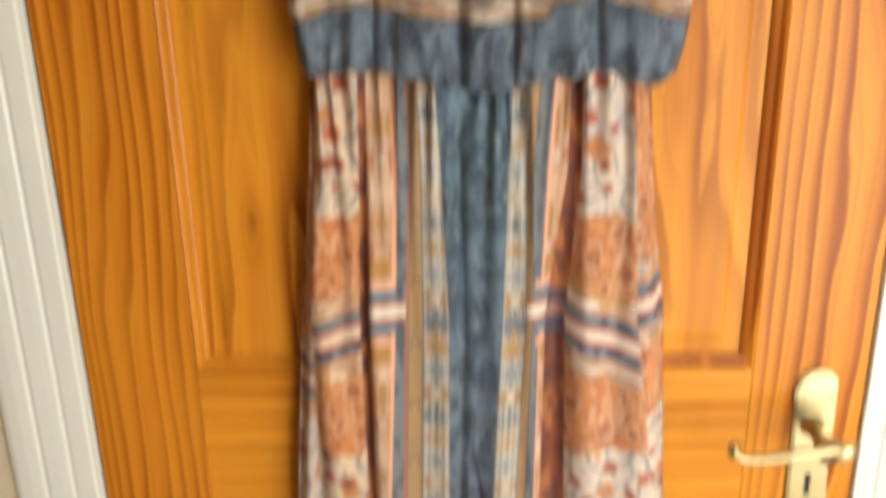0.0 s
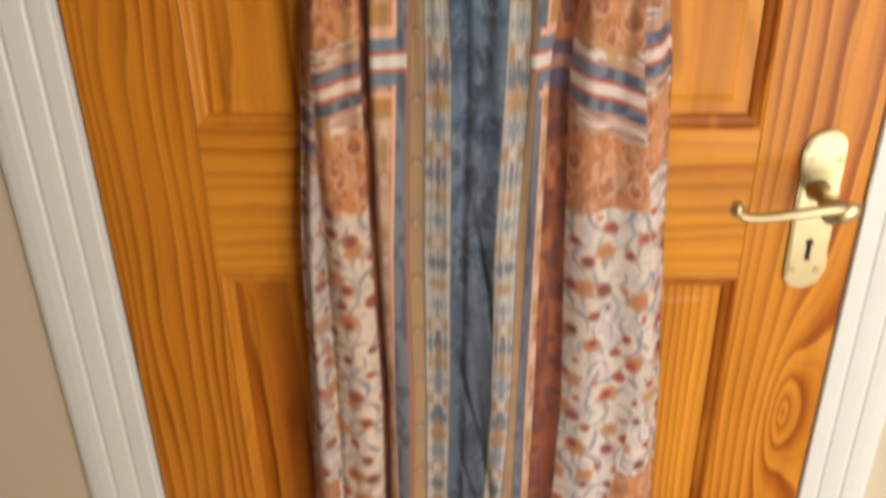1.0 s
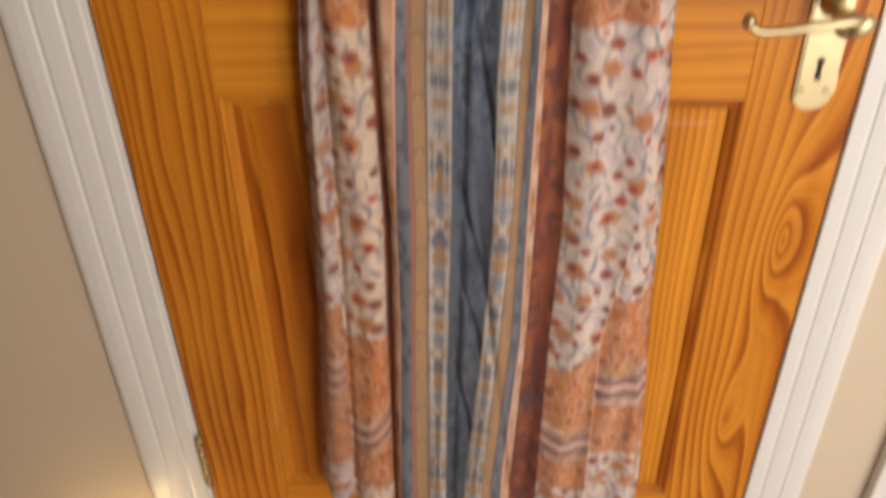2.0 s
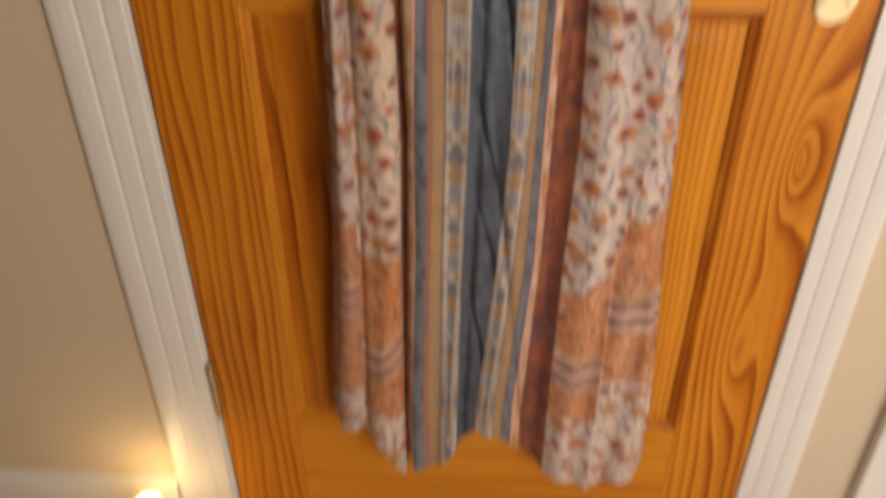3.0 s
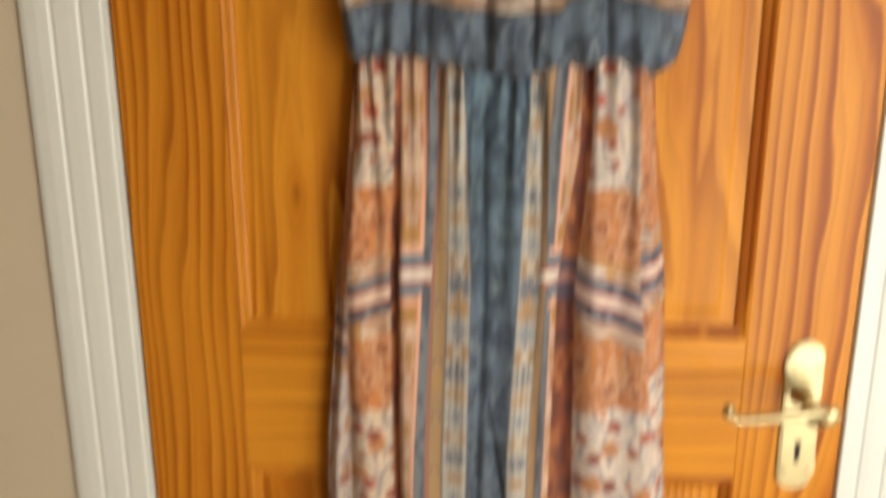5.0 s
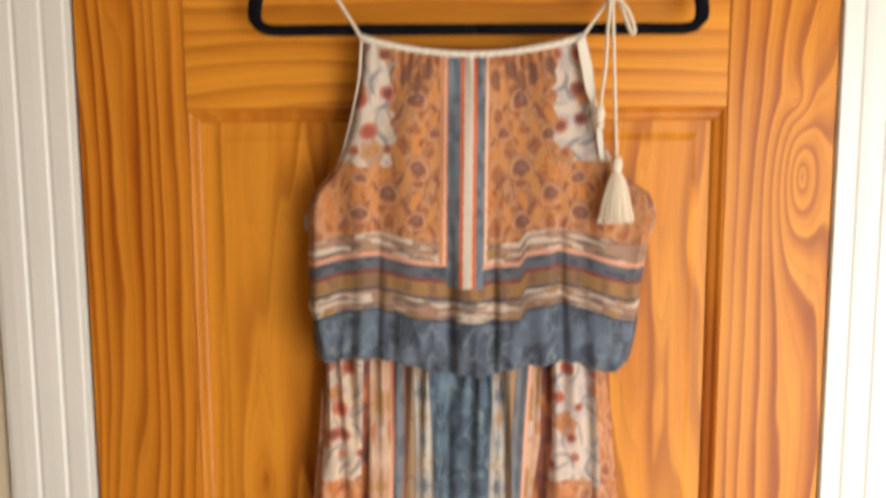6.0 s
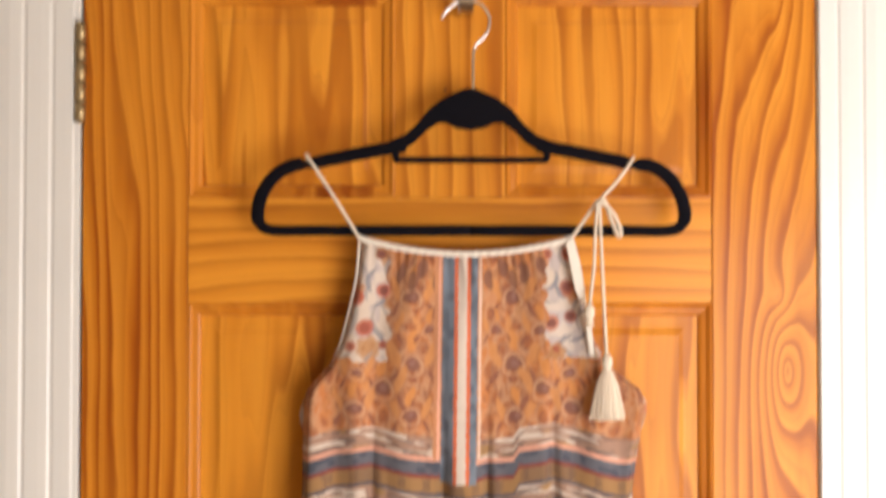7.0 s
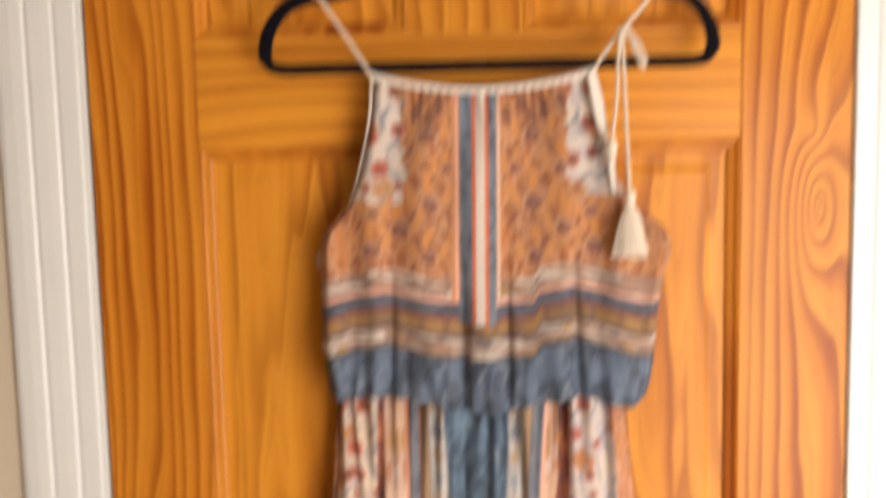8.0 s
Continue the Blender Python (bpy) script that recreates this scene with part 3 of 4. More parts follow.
def slate_paisley(x, z, seed):
    c = paisley(x, z, seed, SLATE, (0.20, 0.235, 0.265), (0.035, 0.045, 0.065), (0.045, 0.055, 0.075), 0.052, 0.5, False)
    c = blend(c, (0.035, 0.042, 0.06), step(0.50, 0.66, vnoise(x / 0.0065, z / 0.012, seed + 11)) * 0.5)
    return blend(c, STEELB, step(0.45, 0.75, vnoise(x / 0.012, z / 0.022, seed + 9)) * 0.55)


def ikat(s, z, seed, period=0.096, ground=(0.50, 0.455, 0.41), tones=((0.33, 0.20, 0.11), (0.15, 0.155, 0.185), (0.40, 0.22, 0.10), (0.22, 0.23, 0.26))):
    """A woven-looking border: feathered lozenges, mirrored about the strip's middle (s runs from -1 to 1)."""
    a = abs(s)
    jag = (vnoise(a * 9, z / 0.09, seed) - 0.5) * 0.26 + (vnoise(a * 17, z / 0.05, seed + 1) - 0.5) * 0.16
    c = blend(flat(s, ground), np.array(ground) * 0.62, vnoise(a * 6, z / 0.045, seed + 2) * 0.75)
    for k, col in enumerate(tones):
        q = ((z / period + k / len(tones)) % 1.0) - 0.5
        f = 1 - step(0.10, 0.18, abs(q) + a * (0.10 + 0.03 * k) + jag)
        c = blend(c, col, f * 0.95)
        f = 1 - step(0.03, 0.10, abs(abs(q) - 0.02) + a * 0.05 + jag * 0.5)
        c = blend(c, (WHITE, col, (0.33, 0.20, 0.10), col)[k], f * (a < 0.35) * 0.6)
    c = blend(c, INK, step(0.86, 0.93, a) * 0.75)
    return c


def bands(c, x, z, zc, h=0.0085):
    """The crossing braid: slate, red line, white, red line, slate, centred on the height zc, between feathered edges."""
    d = z - zc
    dash = vnoise(x / 0.020, d / 0.0030 + x / 0.03, 91)
    edge = blend(blend(flat(x, (0.47, 0.31, 0.22)), (0.66, 0.58, 0.51), step(0.48, 0.60, dash)), (0.24, 0.15, 0.13), step(0.64, 0.74, vnoise(x / 0.013, d / 0.0036, 92)))
    edge = blend(edge, (0.46, 0.25, 0.08), step(0.60, 0.70, vnoise(x / 0.016, d / 0.011, 95)) * 0.8)
    c = np.where((abs(d) < h * (5.0 + 0.8 * (vnoise(x / 0.006, 0 * x, 93) - 0.5)))[:, None], edge, c)
    slate = blend(flat(x, (0.165, 0.190, 0.235)), (0.085, 0.100, 0.14), step(0.45, 0.6, vnoise(x / 0.007, z / 0.012, 94)))
    c = np.where((abs(d) < h * 2.75)[:, None], flat(x, (0.55, 0.25, 0.17)), c)
    c = np.where((abs(d) < h * 2.5)[:, None], slate, c)
    c = blend(c, RUST, (abs(d) < h * 1.05) * 0.95)
    return blend(c, (0.66, 0.57, 0.51), (abs(d) < h * 0.62) * 1.0)


def sheet(name, rows_z, cols_x, depth, colours, parent, label=""):
    """A cloth surface from grids of x, z and depth, with its print."""
    nr, nc = cols_x.shape
    co = np.stack([cols_x, depth, rows_z], -1).reshape(-1, 3)
    idx = np.arange(nr * nc).reshape(nr, nc)
    quads = np.stack([idx[:-1, :-1], idx[:-1, 1:], idx[1:, 1:], idx[1:, :-1]], -1).reshape(-1, 4)
    me = bpy.data.meshes.new(name)
    me.from_pydata(co.tolist(), [], quads.tolist())
    att = me.color_attributes.new("print", "FLOAT_COLOR", "POINT")
    att.data.foreach_set("color", np.concatenate([colours, np.ones((len(colours), 1))], 1).astype(np.float32).ravel())
    me.materials.append(print_cloth)
    ob = new(name, me)
    ob.parent = parent
    return smooth(tagged(ob, label))


dress = thing("dress", "long sleeveless printed dress in terracotta and slate on hanger", "dress")

# skirt: upright strips of print, whose edges wander from waist to hem
KZ = [0.295, 0.555, 0.72, 0.90, 1.084, 1.22, 1.30]
EDGE = [
    [-0.199, -0.181, -0.173, -0.166, -0.152, -0.134, -0.129],
    [-0.158, -0.151, -0.148, -0.146, -0.142, -0.132, -0.127],
    [-0.107, -0.103, -0.099, -0.101, -0.101, -0.095, -0.092],
    [-0.104, -0.096, -0.091, -0.094, -0.092, -0.088, -0.086],
    [-0.097, -0.086, -0.084, -0.078, -0.068, -0.062, -0.062],
    [-0.076, -0.070, -0.064, -0.064, -0.057, -0.050, -0.051],
    [-0.059, -0.055, -0.051, -0.049, -0.043, -0.042, -0.043],
    [-0.036, -0.030, -0.025, -0.022, -0.019, -0.024, -0.028],
    [-0.012, 0.009, 0.018, 0.019, 0.028, 0.033, 0.036],
    [0.012, 0.030, 0.039, 0.042, 0.050, 0.049, 0.052],
    [0.031, 0.050, 0.050, 0.055, 0.058, 0.056, 0.064],
    [0.048, 0.060, 0.063, 0.064, 0.067, 0.085, 0.085],
    [0.084, 0.088, 0.093, 0.088, 0.085, 0.096, 0.095],
    [0.148, 0.146, 0.172, 0.172, 0.148, 0.141, 0.135],
    [0.219, 0.201, 0.194, 0.182, 0.172, 0.154, 0.148],
]
HEM = [0.262, 0.250, 0.150, 0.20, 0.175, 0.180, 0.185, 0.225, 0.262, 0.250, 0.238, 0.225, 0.175, 0.150, 0.165]
COUNT = [22, 34, 6, 18, 14, 13, 22, 42, 20, 14, 14, 18, 50, 26]
NR = 1000
v = np.linspace(0, 1, NR)[:, None]
xs, hem, strip, within = [], [], [], []
EDGE[0], EDGE[1], EDGE[14] = [e - 0.006 for e in EDGE[0]], [e - 0.003 for e in EDGE[1]], [e + 0.004 for e in EDGE[14]]
edges_at = lambda k, z: np.interp(z, KZ, EDGE[k])
for k, n in enumerate(COUNT):
    last = k == len(COUNT) - 1
    for j in range(n + (1 if last else 0)):
        f = (j + (0 if k == 0 and j == 0 else 0.35)) / n if not last else min((j + 0.35) / n, 1.0)
        strip.append(k), within.append(f), hem.append(HEM[k] * (1 - f) + HEM[k + 1] * f)
strip, within, hem = np.array(strip), np.array(within), np.array(hem)
waist_top = 1.315
zz = waist_top + (hem[None, :] - waist_top) * v
a, b = np.zeros_like(zz), np.zeros_like(zz)
for k in range(len(COUNT)):
    s = strip == k
    a[:, s], b[:, s] = edges_at(k, zz[:, s]), edges_at(k + 1, zz[:, s])
xx = (a + (b - a) * within[None, :]) * 1.007
bump = lambda c, w: np.exp(-((xx - c) / w) ** 2)
col = lambda k: edges_at(k, zz)
fall = np.clip((waist_top - zz) / 1.1, 0, 1)
yy = np.full_like(xx, -0.042) - 0.010 * fall
yy += 0.013 * bump(col(2) * 0.65 + col(3) * 0.35, 0.005) * (0.4 + 0.6 * np.clip((1.31 - zz) / 0.15, 0, 1))
yy += (0.014 + 0.008 * fall) * bump((col(11) + col(12)) / 2, 0.015)
yy += 0.011 * bump(col(7) * 0.78 + col(8) * 0.22, 0.007)
yy += 0.009 * bump(col(1), 0.006) * np.clip((1.2 - zz) / 0.3, 0, 1)
yy += 0.006 * (strip == 13) * np.clip((0.75 - zz) / 0.15, 0, 1)
yy += 0.022 * np.exp(-((xx - col(0)) / 0.007) ** 2) + 0.022 * np.exp(-((xx - col(14)) / 0.007) ** 2)
yy += 0.0035 * np.sin(xx * 2 * math.pi / 0.047 + 5 * vnoise(xx / 0.09, zz / 0.5, 3))
gather = np.exp(-np.clip(1.30 - zz, 0, 1) / 0.085)
yy += 0.0055 * gather * np.sin(xx * 2 * math.pi / 0.0165 + 6 * vnoise(xx / 0.03, zz / 0.2, 8))
yy += 0.0040 * np.exp(-((xx - (0.02 + (zz - 0.55) * -0.10)) / 0.005) ** 2) * np.clip((0.85 - zz) / 0.2, 0, 1)
for x0, z0, slope in ((0.012, 0.86, -0.16), (-0.004, 0.70, -0.20), (0.004, 0.55, -0.22), (-0.010, 0.42, -0.16)):
    yy += 0.007 * np.exp(-((xx - x0 + (zz - z0) * slope * -1.0) / 0.0035) ** 2) * np.exp(-((zz - z0) / 0.075) ** 2) * (strip == 7)
yy += 0.0030 * (vnoise(xx / 0.03, zz / 0.10, 12) - 0.5)
yy = np.minimum(yy, -0.006)

X, Z, S, F = xx.ravel(), zz.ravel(), np.tile(strip, NR), np.tile(within, NR)
paint_on = np.zeros((len(X), 3))
for k in range(len(COUNT)):
    m = S == k
    x, z, f = X[m], Z[m], F[m]
    s = 2 * f - 1
    if k in (1, 12, 0, 13):
        rise = {1: 0.30, 12: -0.33, 0: 0.0, 13: 0.18}[k]
        zc = {1: 1.066, 12: 1.066, 0: 1.02, 13: 1.10}[k] + rise * (x - {1: -0.122, 12: 0.117, 0: -0.15, 13: 0.165}[k])
        c = paisley(x, z, 20 + k)
        fl = floral(x, z, 40 + k)
        wob = 0.016 * (vnoise(x / 0.02, z / 0.02, k) - 0.5)
        low = {1: 0.555, 12: 0.505 + 1.2 * (x[:] - 0.115).clip(0, 0.05), 0: 0.60, 13: 0.615}[k]
        top = {1: 0.945, 12: 0.945, 0: 1.0, 13: 0.985}[k]
        c = np.where(((z + wob < top) & (z + wob > low))[:, None], fl, c)
        c = np.where((z + wob > {1: 1.185, 12: 1.175, 0: 1.4, 13: 1.4}[k])[:, None], floral(x, z, 60 + k), c)
        c = np.where((z + wob < {1: 0.285, 12: 0.29, 0: 0.33, 13: 0.36}[k])[:, None], floral(x, z, 80 + k), c)
        c = bands(c, x, z, zc)
        sag = {1: 3.2 * (x + 0.150) ** 2 / 0.2, 12: 2.0 * (x - 0.118) ** 2 / 0.2, 0: 0.0, 13: 0.0}[k]
        c2 = {1: 0.375 + sag, 12: 0.372 + sag, 0: 0.49, 13: 0.475}[k]
        soft = bands(c, x, z, c2, 0.0065)
        fade = 0.5 if k == 0 else 0.72
        c = c * (1 - fade) + soft * np.array((0.98, 0.90, 0.90)) * fade
        if k == 1:
            c = c * np.array((1.0, 0.93, 0.82))
        # side strip lies in shade: its darkening is put into the print colour
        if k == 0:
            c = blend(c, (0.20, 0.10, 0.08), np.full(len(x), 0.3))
    elif k in (2, 11):
        # fold strips: maroon print, deepened in colour for the shade inside the folds
        c = blend(flat(x, (0.24, 0.062, 0.026)), (0.13, 0.036, 0.025), vnoise(x / 0.008, z / 0.02, k))
        c = blend(c, (0.42, 0.15, 0.05), step(0.50, 0.70, vnoise(x / 0.007, z / 0.020, k + 4)) * (0.25 + 0.5 * step(0.75, 1.0, z)))
        c = blend(c, (0.085, 0.03, 0.03), step(0.62, 0.74, vnoise(x / 0.008, z / 0.013, k + 6)) * 0.7)
        if k == 11:
            c = blend(c, (0.06, 0.06, 0.10), (abs(z - 1.085) < 0.022) * 0.8)
            c = blend(c, (0.34, 0.16, 0.13), (abs(z - 1.087) < 0.006) * 0.9)
            c = blend(c, (0.07, 0.05, 0.075), (abs(z - 0.435) < 0.02) * 0.3)
    elif k in (3, 10):
        c = ikat(s * 0.8, z, k, 0.085, (0.56, 0.37, 0.27), ((0.38, 0.15, 0.075), (0.62, 0.42, 0.31), (0.42, 0.20, 0.06)))
        c = blend(c, (0.45, 0.21, 0.09), step(0.4, 0.65, vnoise(x / 0.01, z / 0.05, k)) * 0.40)
        c = blend(c, (0.40, 0.19, 0.05), (abs(abs(z - 1.092) - 0.042) < 0.010) * 0.85)
        outer = f if k == 3 else 1 - f
        if k == 10:
            c = np.where((f < 0.34)[:, None], blend(flat(x, (0.165, 0.170, 0.190)), (0.10, 0.105, 0.13), vnoise(x / 0.005, z / 0.012, 10)), c)
            c = blend(c, SALMON, (abs(f - 0.42) < 0.08) * 1.0)
        else:
            c = blend(c, SALMON, step(0.80, 0.88, outer))
        for zr in (1.118, 1.062):
            c = blend(c, SALMON, (abs(z - zr) < 0.003) * 1.0)
        d = z - 1.092
        c = blend(c, (0.15, 0.185, 0.235), (abs(d) < 0.0215) * 1.0)
        c = blend(c, RUST, (abs(d) < 0.0095) * 1.0)
        c = blend(c, WHITE, (abs(d) < 0.0058) * 1.0)
    elif k in (4, 9):
        c = blend(flat(x, (0.165, 0.170, 0.190)), (0.10, 0.105, 0.13), step(0.45, 0.7, vnoise(x / 0.006, z / 0.014, k)))
        if k == 9:
            tan_c = blend(flat(x, (0.38, 0.225, 0.11)), (0.28, 0.17, 0.10), vnoise(x / 0.006, z / 0.012, 9))
            c = np.where((f < 0.62)[:, None], tan_c, c)
            c = blend(c, (0.14, 0.09, 0.085), (abs(f - 0.62) < 0.07) * 0.8)
        outer = f if k == 4 else 0 * f
        c = blend(c, (0.36, 0.13, 0.085), step(0.74, 0.84, outer))
        c = blend(c, RUST, (abs(z - 1.092) < 0.0095) * (outer < 0.8) * 1.0)
        c = blend(c, WHITE, (abs(z - 1.092) < 0.0058) * (outer < 0.76) * 1.0)
    elif k == 5:
        c = blend(flat(x, (0.38, 0.225, 0.10)), (0.30, 0.20, 0.12), vnoise(x / 0.01, z / 0.03, 5))
        c = blend(c, (0.20, 0.11, 0.075), (((z / 0.062) % 1) < 0.13) * (abs(s) < 0.7) * 0.7)
        c = blend(c, (0.42, 0.28, 0.16), (((z / 0.062) % 1) < 0.07) * (abs(s) < 0.35) * 0.9)
        c = blend(c, (0.16, 0.10, 0.09), step(0.80, 0.9, abs(s)) * 0.8)
    elif k in (6, 8):
        c = ikat(s, z + (0.004 if k == 8 else 0), 6)
    else:
        c = slate_paisley(x, z, 7)
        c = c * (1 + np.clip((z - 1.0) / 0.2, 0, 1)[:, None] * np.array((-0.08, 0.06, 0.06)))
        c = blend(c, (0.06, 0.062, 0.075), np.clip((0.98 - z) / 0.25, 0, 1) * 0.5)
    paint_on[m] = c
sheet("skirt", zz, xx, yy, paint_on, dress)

# back of the skirt, a plain hanging layer behind
bx = np.linspace(0, 1, 60)[None, :]
bz = np.linspace(1.31, 0.235, 120)[:, None] + 0 * bx
lx, rx = np.interp(bz, KZ, EDGE[0]) + 0.008, np.interp(bz, KZ, EDGE[14]) - 0.008
gx = lx + (rx - lx) * bx
gy = -0.014 + 0.004 * np.sin(gx * 2 * math.pi / 0.06)
sheet("back_skirt", bz, gx, gy, paisley(gx.ravel(), bz.ravel(), 33), dress)

# bodice with its blouson bottom
BZ = [1.285, 1.300, 1.345, 1.357, 1.41, 1.452, 1.466, 1.49, 1.522, 1.575, 1.620]
BL = [-0.126, -0.132, -0.138, -0.143, -0.143, -0.142, -0.139, -0.118, -0.107, -0.094, -0.090]
BR = [0.152, 0.166, 0.174, 0.176, 0.184, 0.191, 0.186, 0.154, 0.141, 0.132, 0.121]
BL, BR = [e - 0.004 * (z < 1.5) for e, z in zip(BL, BZ)], [e + 0.004 * (z < 1.5) for e, z in zip(BR, BZ)]
nr, nc = 380, 400
u, w = np.linspace(0, 1, nc)[None, :], np.linspace(0, 1, nr)[:, None]
neck = 1.6165 - 0.0165 * np.sin(math.pi * u) ** 0.8 + 0.0008 * np.sin(u * 190)
low_x = -0.128 + 0.278 * u
floor_z = np.interp(low_x, [-0.13, -0.09, -0.05, -0.01, 0.03, 0.06, 0.10, 0.125, 0.15], [1.297, 1.301, 1.294, 1.281, 1.279, 1.291, 1.296, 1.288, 1.284]) + 0 * u
z2 = floor_z + (neck - floor_z) * w
x2 = np.interp(z2, BZ, BL) * (1 - u) + np.interp(z2, BZ, BR) * u
y2 = -0.047 - 0.020 * np.exp(-((z2 - 1.325) / 0.04) ** 2) + 0.012 * np.clip((z2 - 1.45) / 0.15, 0, 1)
y2 += 0.024 * np.exp(-((z2 - floor_z) / 0.006) ** 2)
y2 += 0.016 * np.exp(-(u / 0.016) ** 2) + 0.016 * np.exp(-((1 - u) / 0.016) ** 2)
down = np.clip((1.50 - z2) / 0.15, 0, 1)
y2 += down * (0.009 * np.exp(-((x2 + 0.078) / 0.006) ** 2) + 0.010 * np.exp(-((x2 + 0.008) / 0.006) ** 2) + 0.011 * np.exp(-((x2 - 0.036) / 0.005) ** 2)
              + 0.012 * np.exp(-((x2 - 0.101) / 0.006) ** 2))
y2 += 0.0035 * np.sin(x2 * 2 * math.pi / 0.055 + 4 * vnoise(x2 / 0.08, z2 / 0.2, 4))
y2 += 0.0011 * np.exp(-np.clip(neck - z2, 0, 1) / 0.02) * np.sin(u * 2 * math.pi * 24 + 5 * vnoise(u * 9, w * 3, 2))
y2 += 0.0040 * np.exp(-np.clip(z2 - floor_z, 0, 1) / 0.03) * np.sin(x2 * 2 * math.pi / 0.019 + 6 * vnoise(x2 / 0.03, z2 / 0.1, 6))
y2 += 0.003 * (vnoise(x2 / 0.02, z2 / 0.05, 15) - 0.5)
y2 = np.minimum(y2, -0.008)
x, z = x2.ravel(), z2.ravel()
drop = np.interp(x, [-0.142, -0.115, -0.088, -0.075, -0.04, -0.012, 0.012, 0.035, 0.062, 0.068, 0.10, 0.125, 0.165], [0.011, 0.004, 0.0, 0.001, 0.008, 0.012, 0.014, 0.013, 0.011, 0.001, -0.004, 0.001, 0.013])
q = z + drop
c = paisley(abs(x - 0.0125), z, 101, (0.53, 0.195, 0.062), (0.55, 0.33, 0.19), (0.27, 0.10, 0.045), MAROON, 0.026, 0.5)
domes = []
for side in (-1, 1):
    for off, zc, k in ((0.050, 1.556, 0.0088), (0.050, 1.490, 0.0096), (0.052, 1.440, 0.0080), (0.080, 1.466, 0.0098), (0.034, 1.524, 0.0060), (0.108, 1.448, 0.0085), (0.105, 1.482, 0.0065), (0.076, 1.525, 0.0070)):
        px = 0.0125 + side * off
        domes += [(px, zc - k * 0.4, k * 1.5, k * 1.9, 0.12 * side, 0, (0.33, 0.12, 0.06), "arch"), (px, zc - k * 0.25, k * 1.25, k * 1.55, 0.12 * side, 0, (0.58, 0.36, 0.22), "arch"),
                  (px, zc, k * 0.9, k * 1.0, 0.2 * side, 0, (0.20, 0.085, 0.065), "dome"), (px + 0.001, zc + k * 0.3, k * 0.35, k * 0.3, 0, 0, (0.29, 0.15, 0.12), False),
                  (px, zc + k * 2.6, k * 0.5, k * 1.2, 0.3 * side, 0, (0.62, 0.26, 0.07), False)]
        for wing in (-1, 1):
            domes.append((px + wing * k * 1.9, zc + k * 1.2, k * 0.45, k * 1.5, -0.35 * wing, 0, (0.60, 0.27, 0.09), False))
            domes.append((px + wing * k * 2.0, zc - k * 1.2, k * 0.30, k * 0.9, 0.5 * wing, 0, (0.26, 0.10, 0.06), False))
    for off, zc in ((0.040, 1.588), (0.062, 1.582), (0.078, 1.59), (0.026, 1.575), (0.05, 1.575)):
        domes.append((0.0125 + side * off, zc, 0.005, 0.011, 0.2 * side, 0, (0.20, 0.09, 0.06), False))
wx, wz = warp(x, z, 0.009, 0.0035, 19)
c = ovals(c, wx, wz, domes)
wob = 0.010 * (vnoise(x / 0.008, z / 0.008, 31) - 0.5)
c = np.where(((x + wob < -0.061) & (z + wob > 1.497))[:, None], floral(x, z, 110), c)
c = np.where(((x + wob > 0.095) & (z + 0.4 * wob > 1.499))[:, None], floral(x, z, 113), c)
st = vnoise(abs(x - 0.0125) / 0.020, q / 0.0030 + x / 0.05, 51)
ik = blend(blend(flat(x, (0.37, 0.23, 0.165)), (0.62, 0.53, 0.45), step(0.50, 0.56, st)), (0.36, 0.21, 0.08), step(0.55, 0.7, vnoise(abs(x - 0.0125) / 0.018, q / 0.006, 52)))
ik = blend(ik, (0.16, 0.09, 0.08), (1 - step(0.010, 0.028, abs(st - 0.47))) * 0.8)
ik = blend(ik, (0.15, 0.11, 0.10), step(0.60, 0.70, vnoise(abs(x - 0.0125) / 0.014, q / 0.0032, 53)) * 0.75)
c = np.where(((q < 1.431) & (q > 1.409))[:, None], ik, c)
c = np.where(((q < 1.412) & (q > 1.4075))[:, None], flat(x, SALMON), c)
blue = blend(flat(x, (0.115, 0.125, 0.155)), INK, step(0.5, 0.75, vnoise(x / 0.008, q / 0.006, 61)) * 0.7)
c = np.where(((q < 1.4075) & (q > 1.394))[:, None], blue, c)
tan = blend(flat(x, (0.34, 0.19, 0.075)), (0.20, 0.12, 0.07), step(0.58, 0.64, vnoise(x / 0.012, q / 0.02, 62)) * 0.75)
blocks = np.abs(((x - 0.0125) / 0.024) % 1 - 0.5)
tan = blend(tan, (0.17, 0.10, 0.065), (blocks < 0.10) * (abs(q - 1.385) < 0.005) * 0.55)
tan = blend(tan, (0.11, 0.06, 0.05), (abs(blocks - 0.13) < 0.02) * (abs(q - 1.385) < 0.006) * 0.5)
c = np.where(((q < 1.394) & (q > 1.376))[:, None], tan, c)
c = np.where(((q < 1.376) & (q > 1.356))[:, None], ik, c)
c = c * np.array((0.86, 0.82, 0.80))
c = np.where((q < 1.356)[:, None], slate_paisley(x, z, 77), c)
for zl, th, ink in ((1.393, 0.0016, (0.20, 0.035, 0.03)), (1.3765, 0.0012, INK), (1.3565, 0.0012, INK)):
    c = np.where((abs(q - zl) < th)[:, None], flat(x, ink), c)
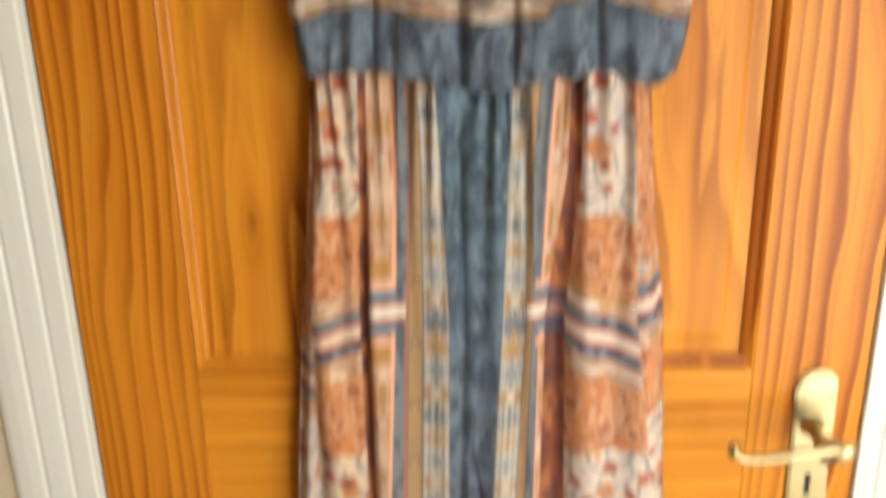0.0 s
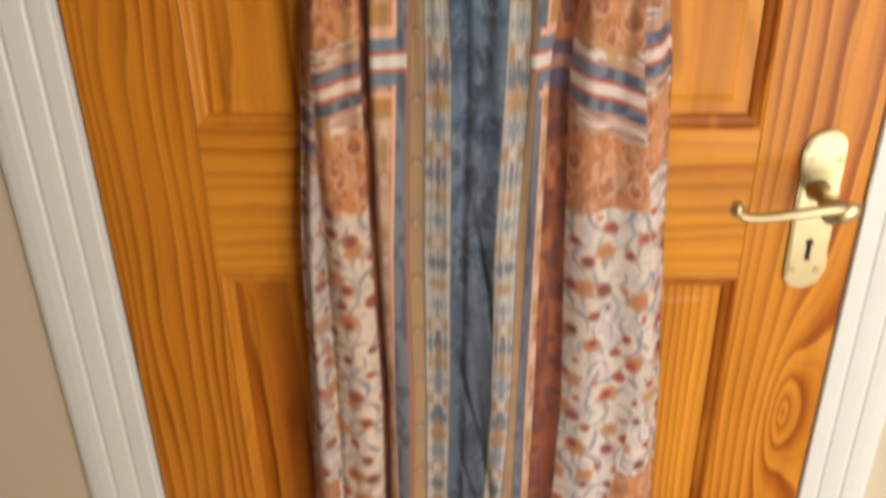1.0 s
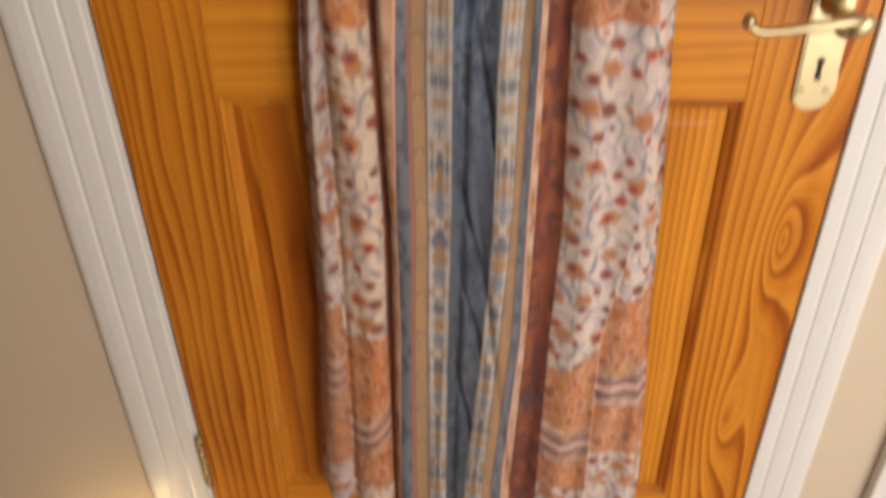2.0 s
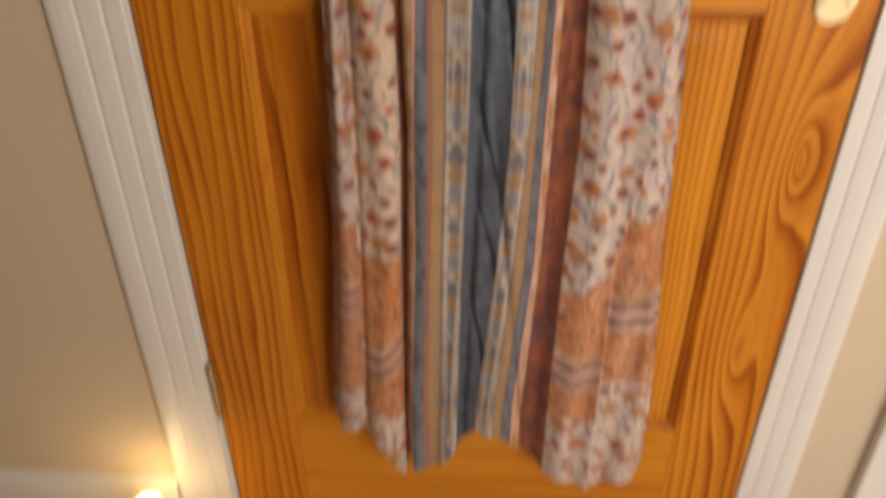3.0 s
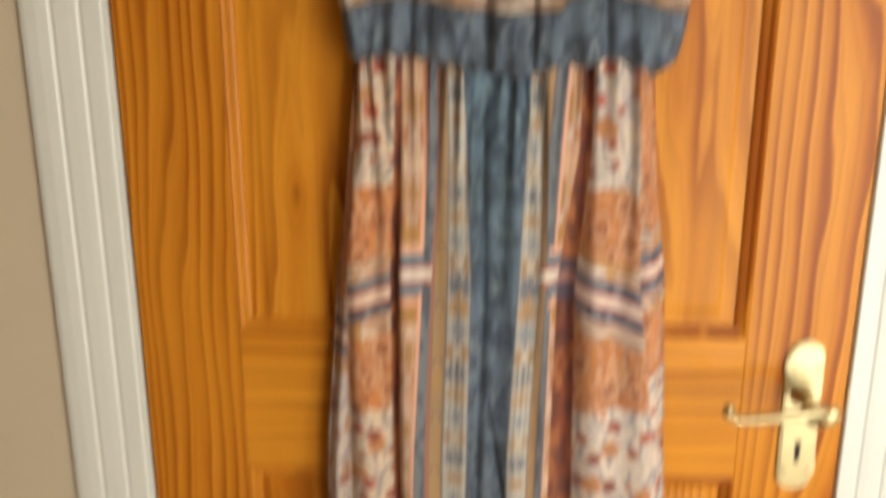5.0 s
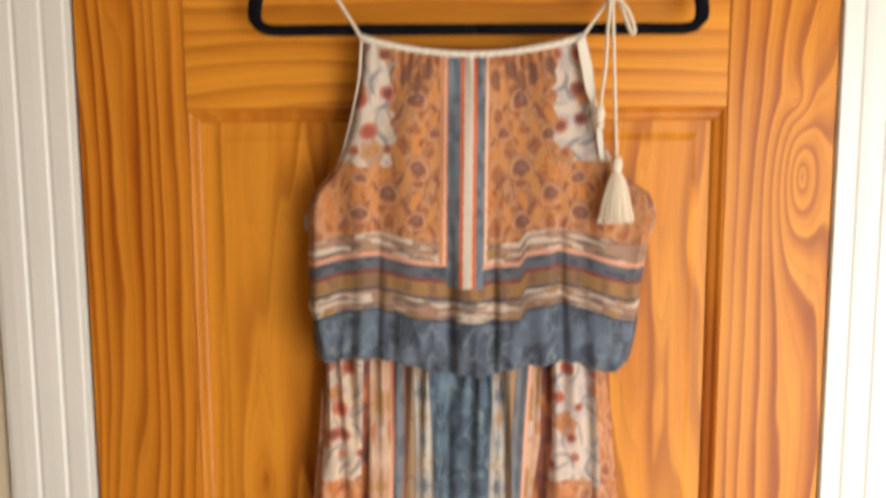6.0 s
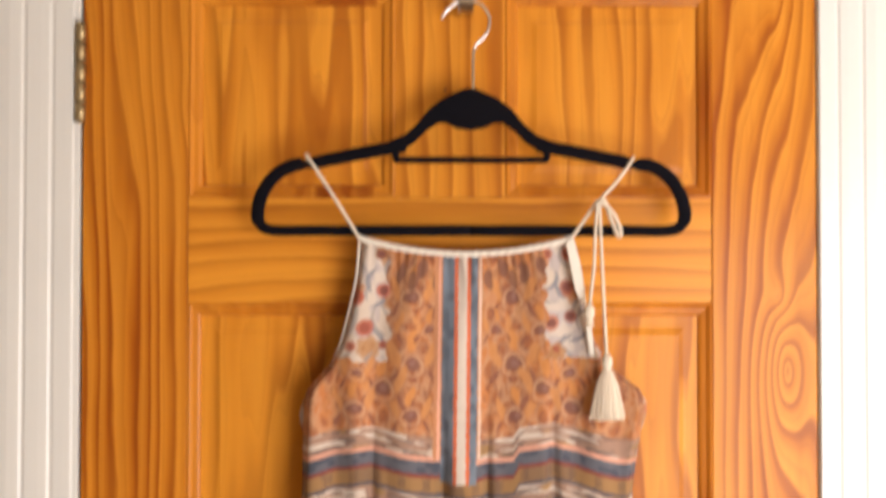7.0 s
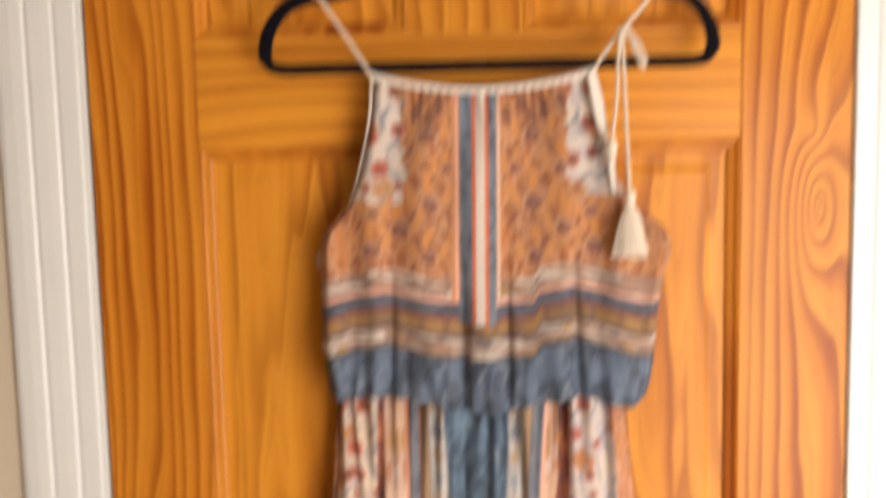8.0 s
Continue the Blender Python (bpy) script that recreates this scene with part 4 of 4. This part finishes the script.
# centre placket: slate, orange and white stripes
lean = (1.60 - z) * -0.012
cx = x - 0.0135 - lean
for a0, a1, colr, zmin, mottle in ((-0.0285, 0.0175, (0.46, 0.20, 0.09), 1.398, 0.1), (-0.0245, -0.0220, SALMON, 1.398, 0.05), (-0.0205, 0.0145, (0.15, 0.18, 0.225), 1.3755, 0.55),
                                   (-0.0085, 0.0075, (0.62, 0.14, 0.05), 1.3755, 0.05), (-0.0050, 0.0038, (0.68, 0.58, 0.50), 1.3755, 0.05), (0.0158, 0.0180, (0.66, 0.48, 0.38), 1.398, 0.05)):
    c = np.where(((cx > a0) & (cx < a1) & (z > zmin))[:, None], blend(flat(x, colr), (0.05, 0.06, 0.08), step(0.35, 0.75, vnoise(x / 0.005, z / 0.009, 71)) * mottle), c)
sheet("bodice", z2, x2, y2, c, dress)
backx = np.linspace(0, 1, 40)[None, :]
backz = np.linspace(1.30, 1.60, 60)[:, None] + 0 * backx
kx = np.interp(backz, BZ, BL) * (1 - backx) + np.interp(backz, BZ, BR) * backx
kx = 0.016 + (kx - 0.016) * (0.97 + 0.07 * np.exp(-((backz - 1.438) / 0.028) ** 2))
ky = -0.013 + 0.004 * np.sin(kx * 90)
sheet("back_bodice", backz, kx, ky, floral(kx.ravel(), backz.ravel(), 115), dress)

# bindings, straps, bow and tassel in cream
neck_line = [(-0.0905 + 0.2115 * t, -0.040 + 0.001 * math.sin(t * 150), 1.6175 - 0.0165 * math.sin(math.pi * t) ** 0.8) for t in np.linspace(0, 1, 80)]
smooth(part("neck_binding", sweep(neck_line, lambda i, s: oval(0.0031 + 0.0003 * math.sin(i * 1.9), 0.003, 8)(0, 0)), cream_cloth, dress, "cream gathered neck binding"))
for pts in ([(-0.0905, -0.036, 1.618), (-0.0945, -0.034, 1.575), (-0.107, -0.033, 1.522), (-0.118, -0.03, 1.490), (-0.139, -0.024, 1.467)],
            [(0.121, -0.036, 1.618), (0.1315, -0.034, 1.575), (0.1395, -0.033, 1.522), (0.150, -0.03, 1.490), (0.180, -0.024, 1.467)]):
    smooth(part("armhole_binding", sweep(curve(pts, 30), oval(0.0012, 0.0018, 8)), cream_cloth, dress, "cream armhole binding"))
tri = plate([(0.1145, 1.612), (0.122, 1.617), (0.129, 1.590), (0.1335, 1.560), (0.130, 1.552), (0.1235, 1.566)], -0.0455, -0.0435)
part("facing", tri, cream_cloth, dress, "cream folded-over facing")
smooth(part("strap", sweep(curve([(-0.090, -0.040, 1.616), (-0.114, -0.040, 1.655), (-0.1415, -0.037, 1.6965), (-0.1435, -0.034, 1.697), (-0.142, -0.028, 1.690)], 24), oval(0.0017, 0.0017, 8)), cream_cord, dress, "thin cream cord strap"))
smooth(part("strap", sweep(curve([(0.120, -0.040, 1.616), (0.134, -0.041, 1.636), (0.146, -0.042, 1.652), (0.1655, -0.040, 1.673), (0.1815, -0.037, 1.6945), (0.183, -0.033, 1.697), (0.182, -0.028, 1.690)], 30), oval(0.0017, 0.0017, 8)), cream_cord, dress, "thin cream cord strap"))
bow = curve([(0.144, -0.046, 1.648), (0.148, -0.049, 1.654), (0.153, -0.049, 1.652), (0.157, -0.047, 1.640), (0.1645, -0.046, 1.622), (0.1675, -0.046, 1.619), (0.168, -0.048, 1.624), (0.161, -0.050, 1.640), (0.151, -0.051, 1.650), (0.145, -0.049, 1.651)], 44)
smooth(part("bow_loop", sweep(bow, oval(0.0019, 0.0019, 8)), cream_cord, dress))
kn = bmesh.new()
bmesh.ops.create_icosphere(kn, subdivisions=2, radius=0.0046, matrix=Matrix.Translation((0.1465, -0.047, 1.651)) @ Matrix.Diagonal((1.2, 0.9, 0.9, 1)))
smooth(part("knot", kn, cream_cord, dress))
smooth(part("tie_cord", sweep(curve([(0.145, -0.048, 1.650), (0.1425, -0.050, 1.620), (0.141, -0.052, 1.590), (0.1375, -0.054, 1.562), (0.136, -0.055, 1.546)], 24), oval(0.0016, 0.0016, 8)), cream_cord, dress))
smooth(part("tie_cord", sweep(curve([(0.147, -0.048, 1.650), (0.1485, -0.052, 1.600), (0.150, -0.056, 1.550), (0.1515, -0.060, 1.503)], 24), oval(0.0016, 0.0016, 8)), cream_cord, dress))


def tassel(cx, cy, top, length, spread, strands, seed):
    """A bound head above a skirt of loose strands."""
    rng = random.Random(seed)
    head = sweep(curve([(cx, cy, top + 0.003), (cx, cy, top - 0.004), (cx, cy, top - 0.010), (cx, cy, top - 0.014)], 10), lambda i, s: oval(0.002 + 0.0035 * math.sin(math.pi * min(s + 0.15, 1)), 0.002 + 0.0035 * math.sin(math.pi * min(s + 0.15, 1)), 10)(0, 0))
    t = smooth(part("tassel", head, cream_cord, dress, "cream cotton tassel"))
    bm = bmesh.new()
    for k in range(strands):
        ang, rad = rng.uniform(0, 6.283), math.sqrt(rng.random())
        ex, ey = spread * rad * math.cos(ang), spread * 0.6 * rad * math.sin(ang)
        end = top - length * rng.uniform(0.90, 1.0)
        path = curve([(cx + ex * 0.15, cy + ey * 0.15, top - 0.010), (cx + ex * 0.6, cy + ey * 0.6, top - length * 0.45), (cx + ex + rng.uniform(-1, 1) * 0.001, cy + ey, end)], 5)
        sweep(path, oval(0.0012, 0.0012, 4), bm)
    part("fringe", bm, cream_cord, t)


tassel(0.152, -0.060, 1.500, 0.060, 0.0165, 420, 5)
tassel(0.1355, -0.055, 1.548, 0.018, 0.004, 20, 6)
lean_strip = plate([(0.1325, 1.542), (0.1375, 1.541), (0.1405, 1.515), (0.141, 1.500), (0.137, 1.502), (0.1345, 1.520)], -0.050, -0.048)
part("facing", lean_strip, cream_cloth, dress, "cream folded-over facing")

for o in dress.children:
    if "skirt" not in o.name:
        o.location.z = LIFT
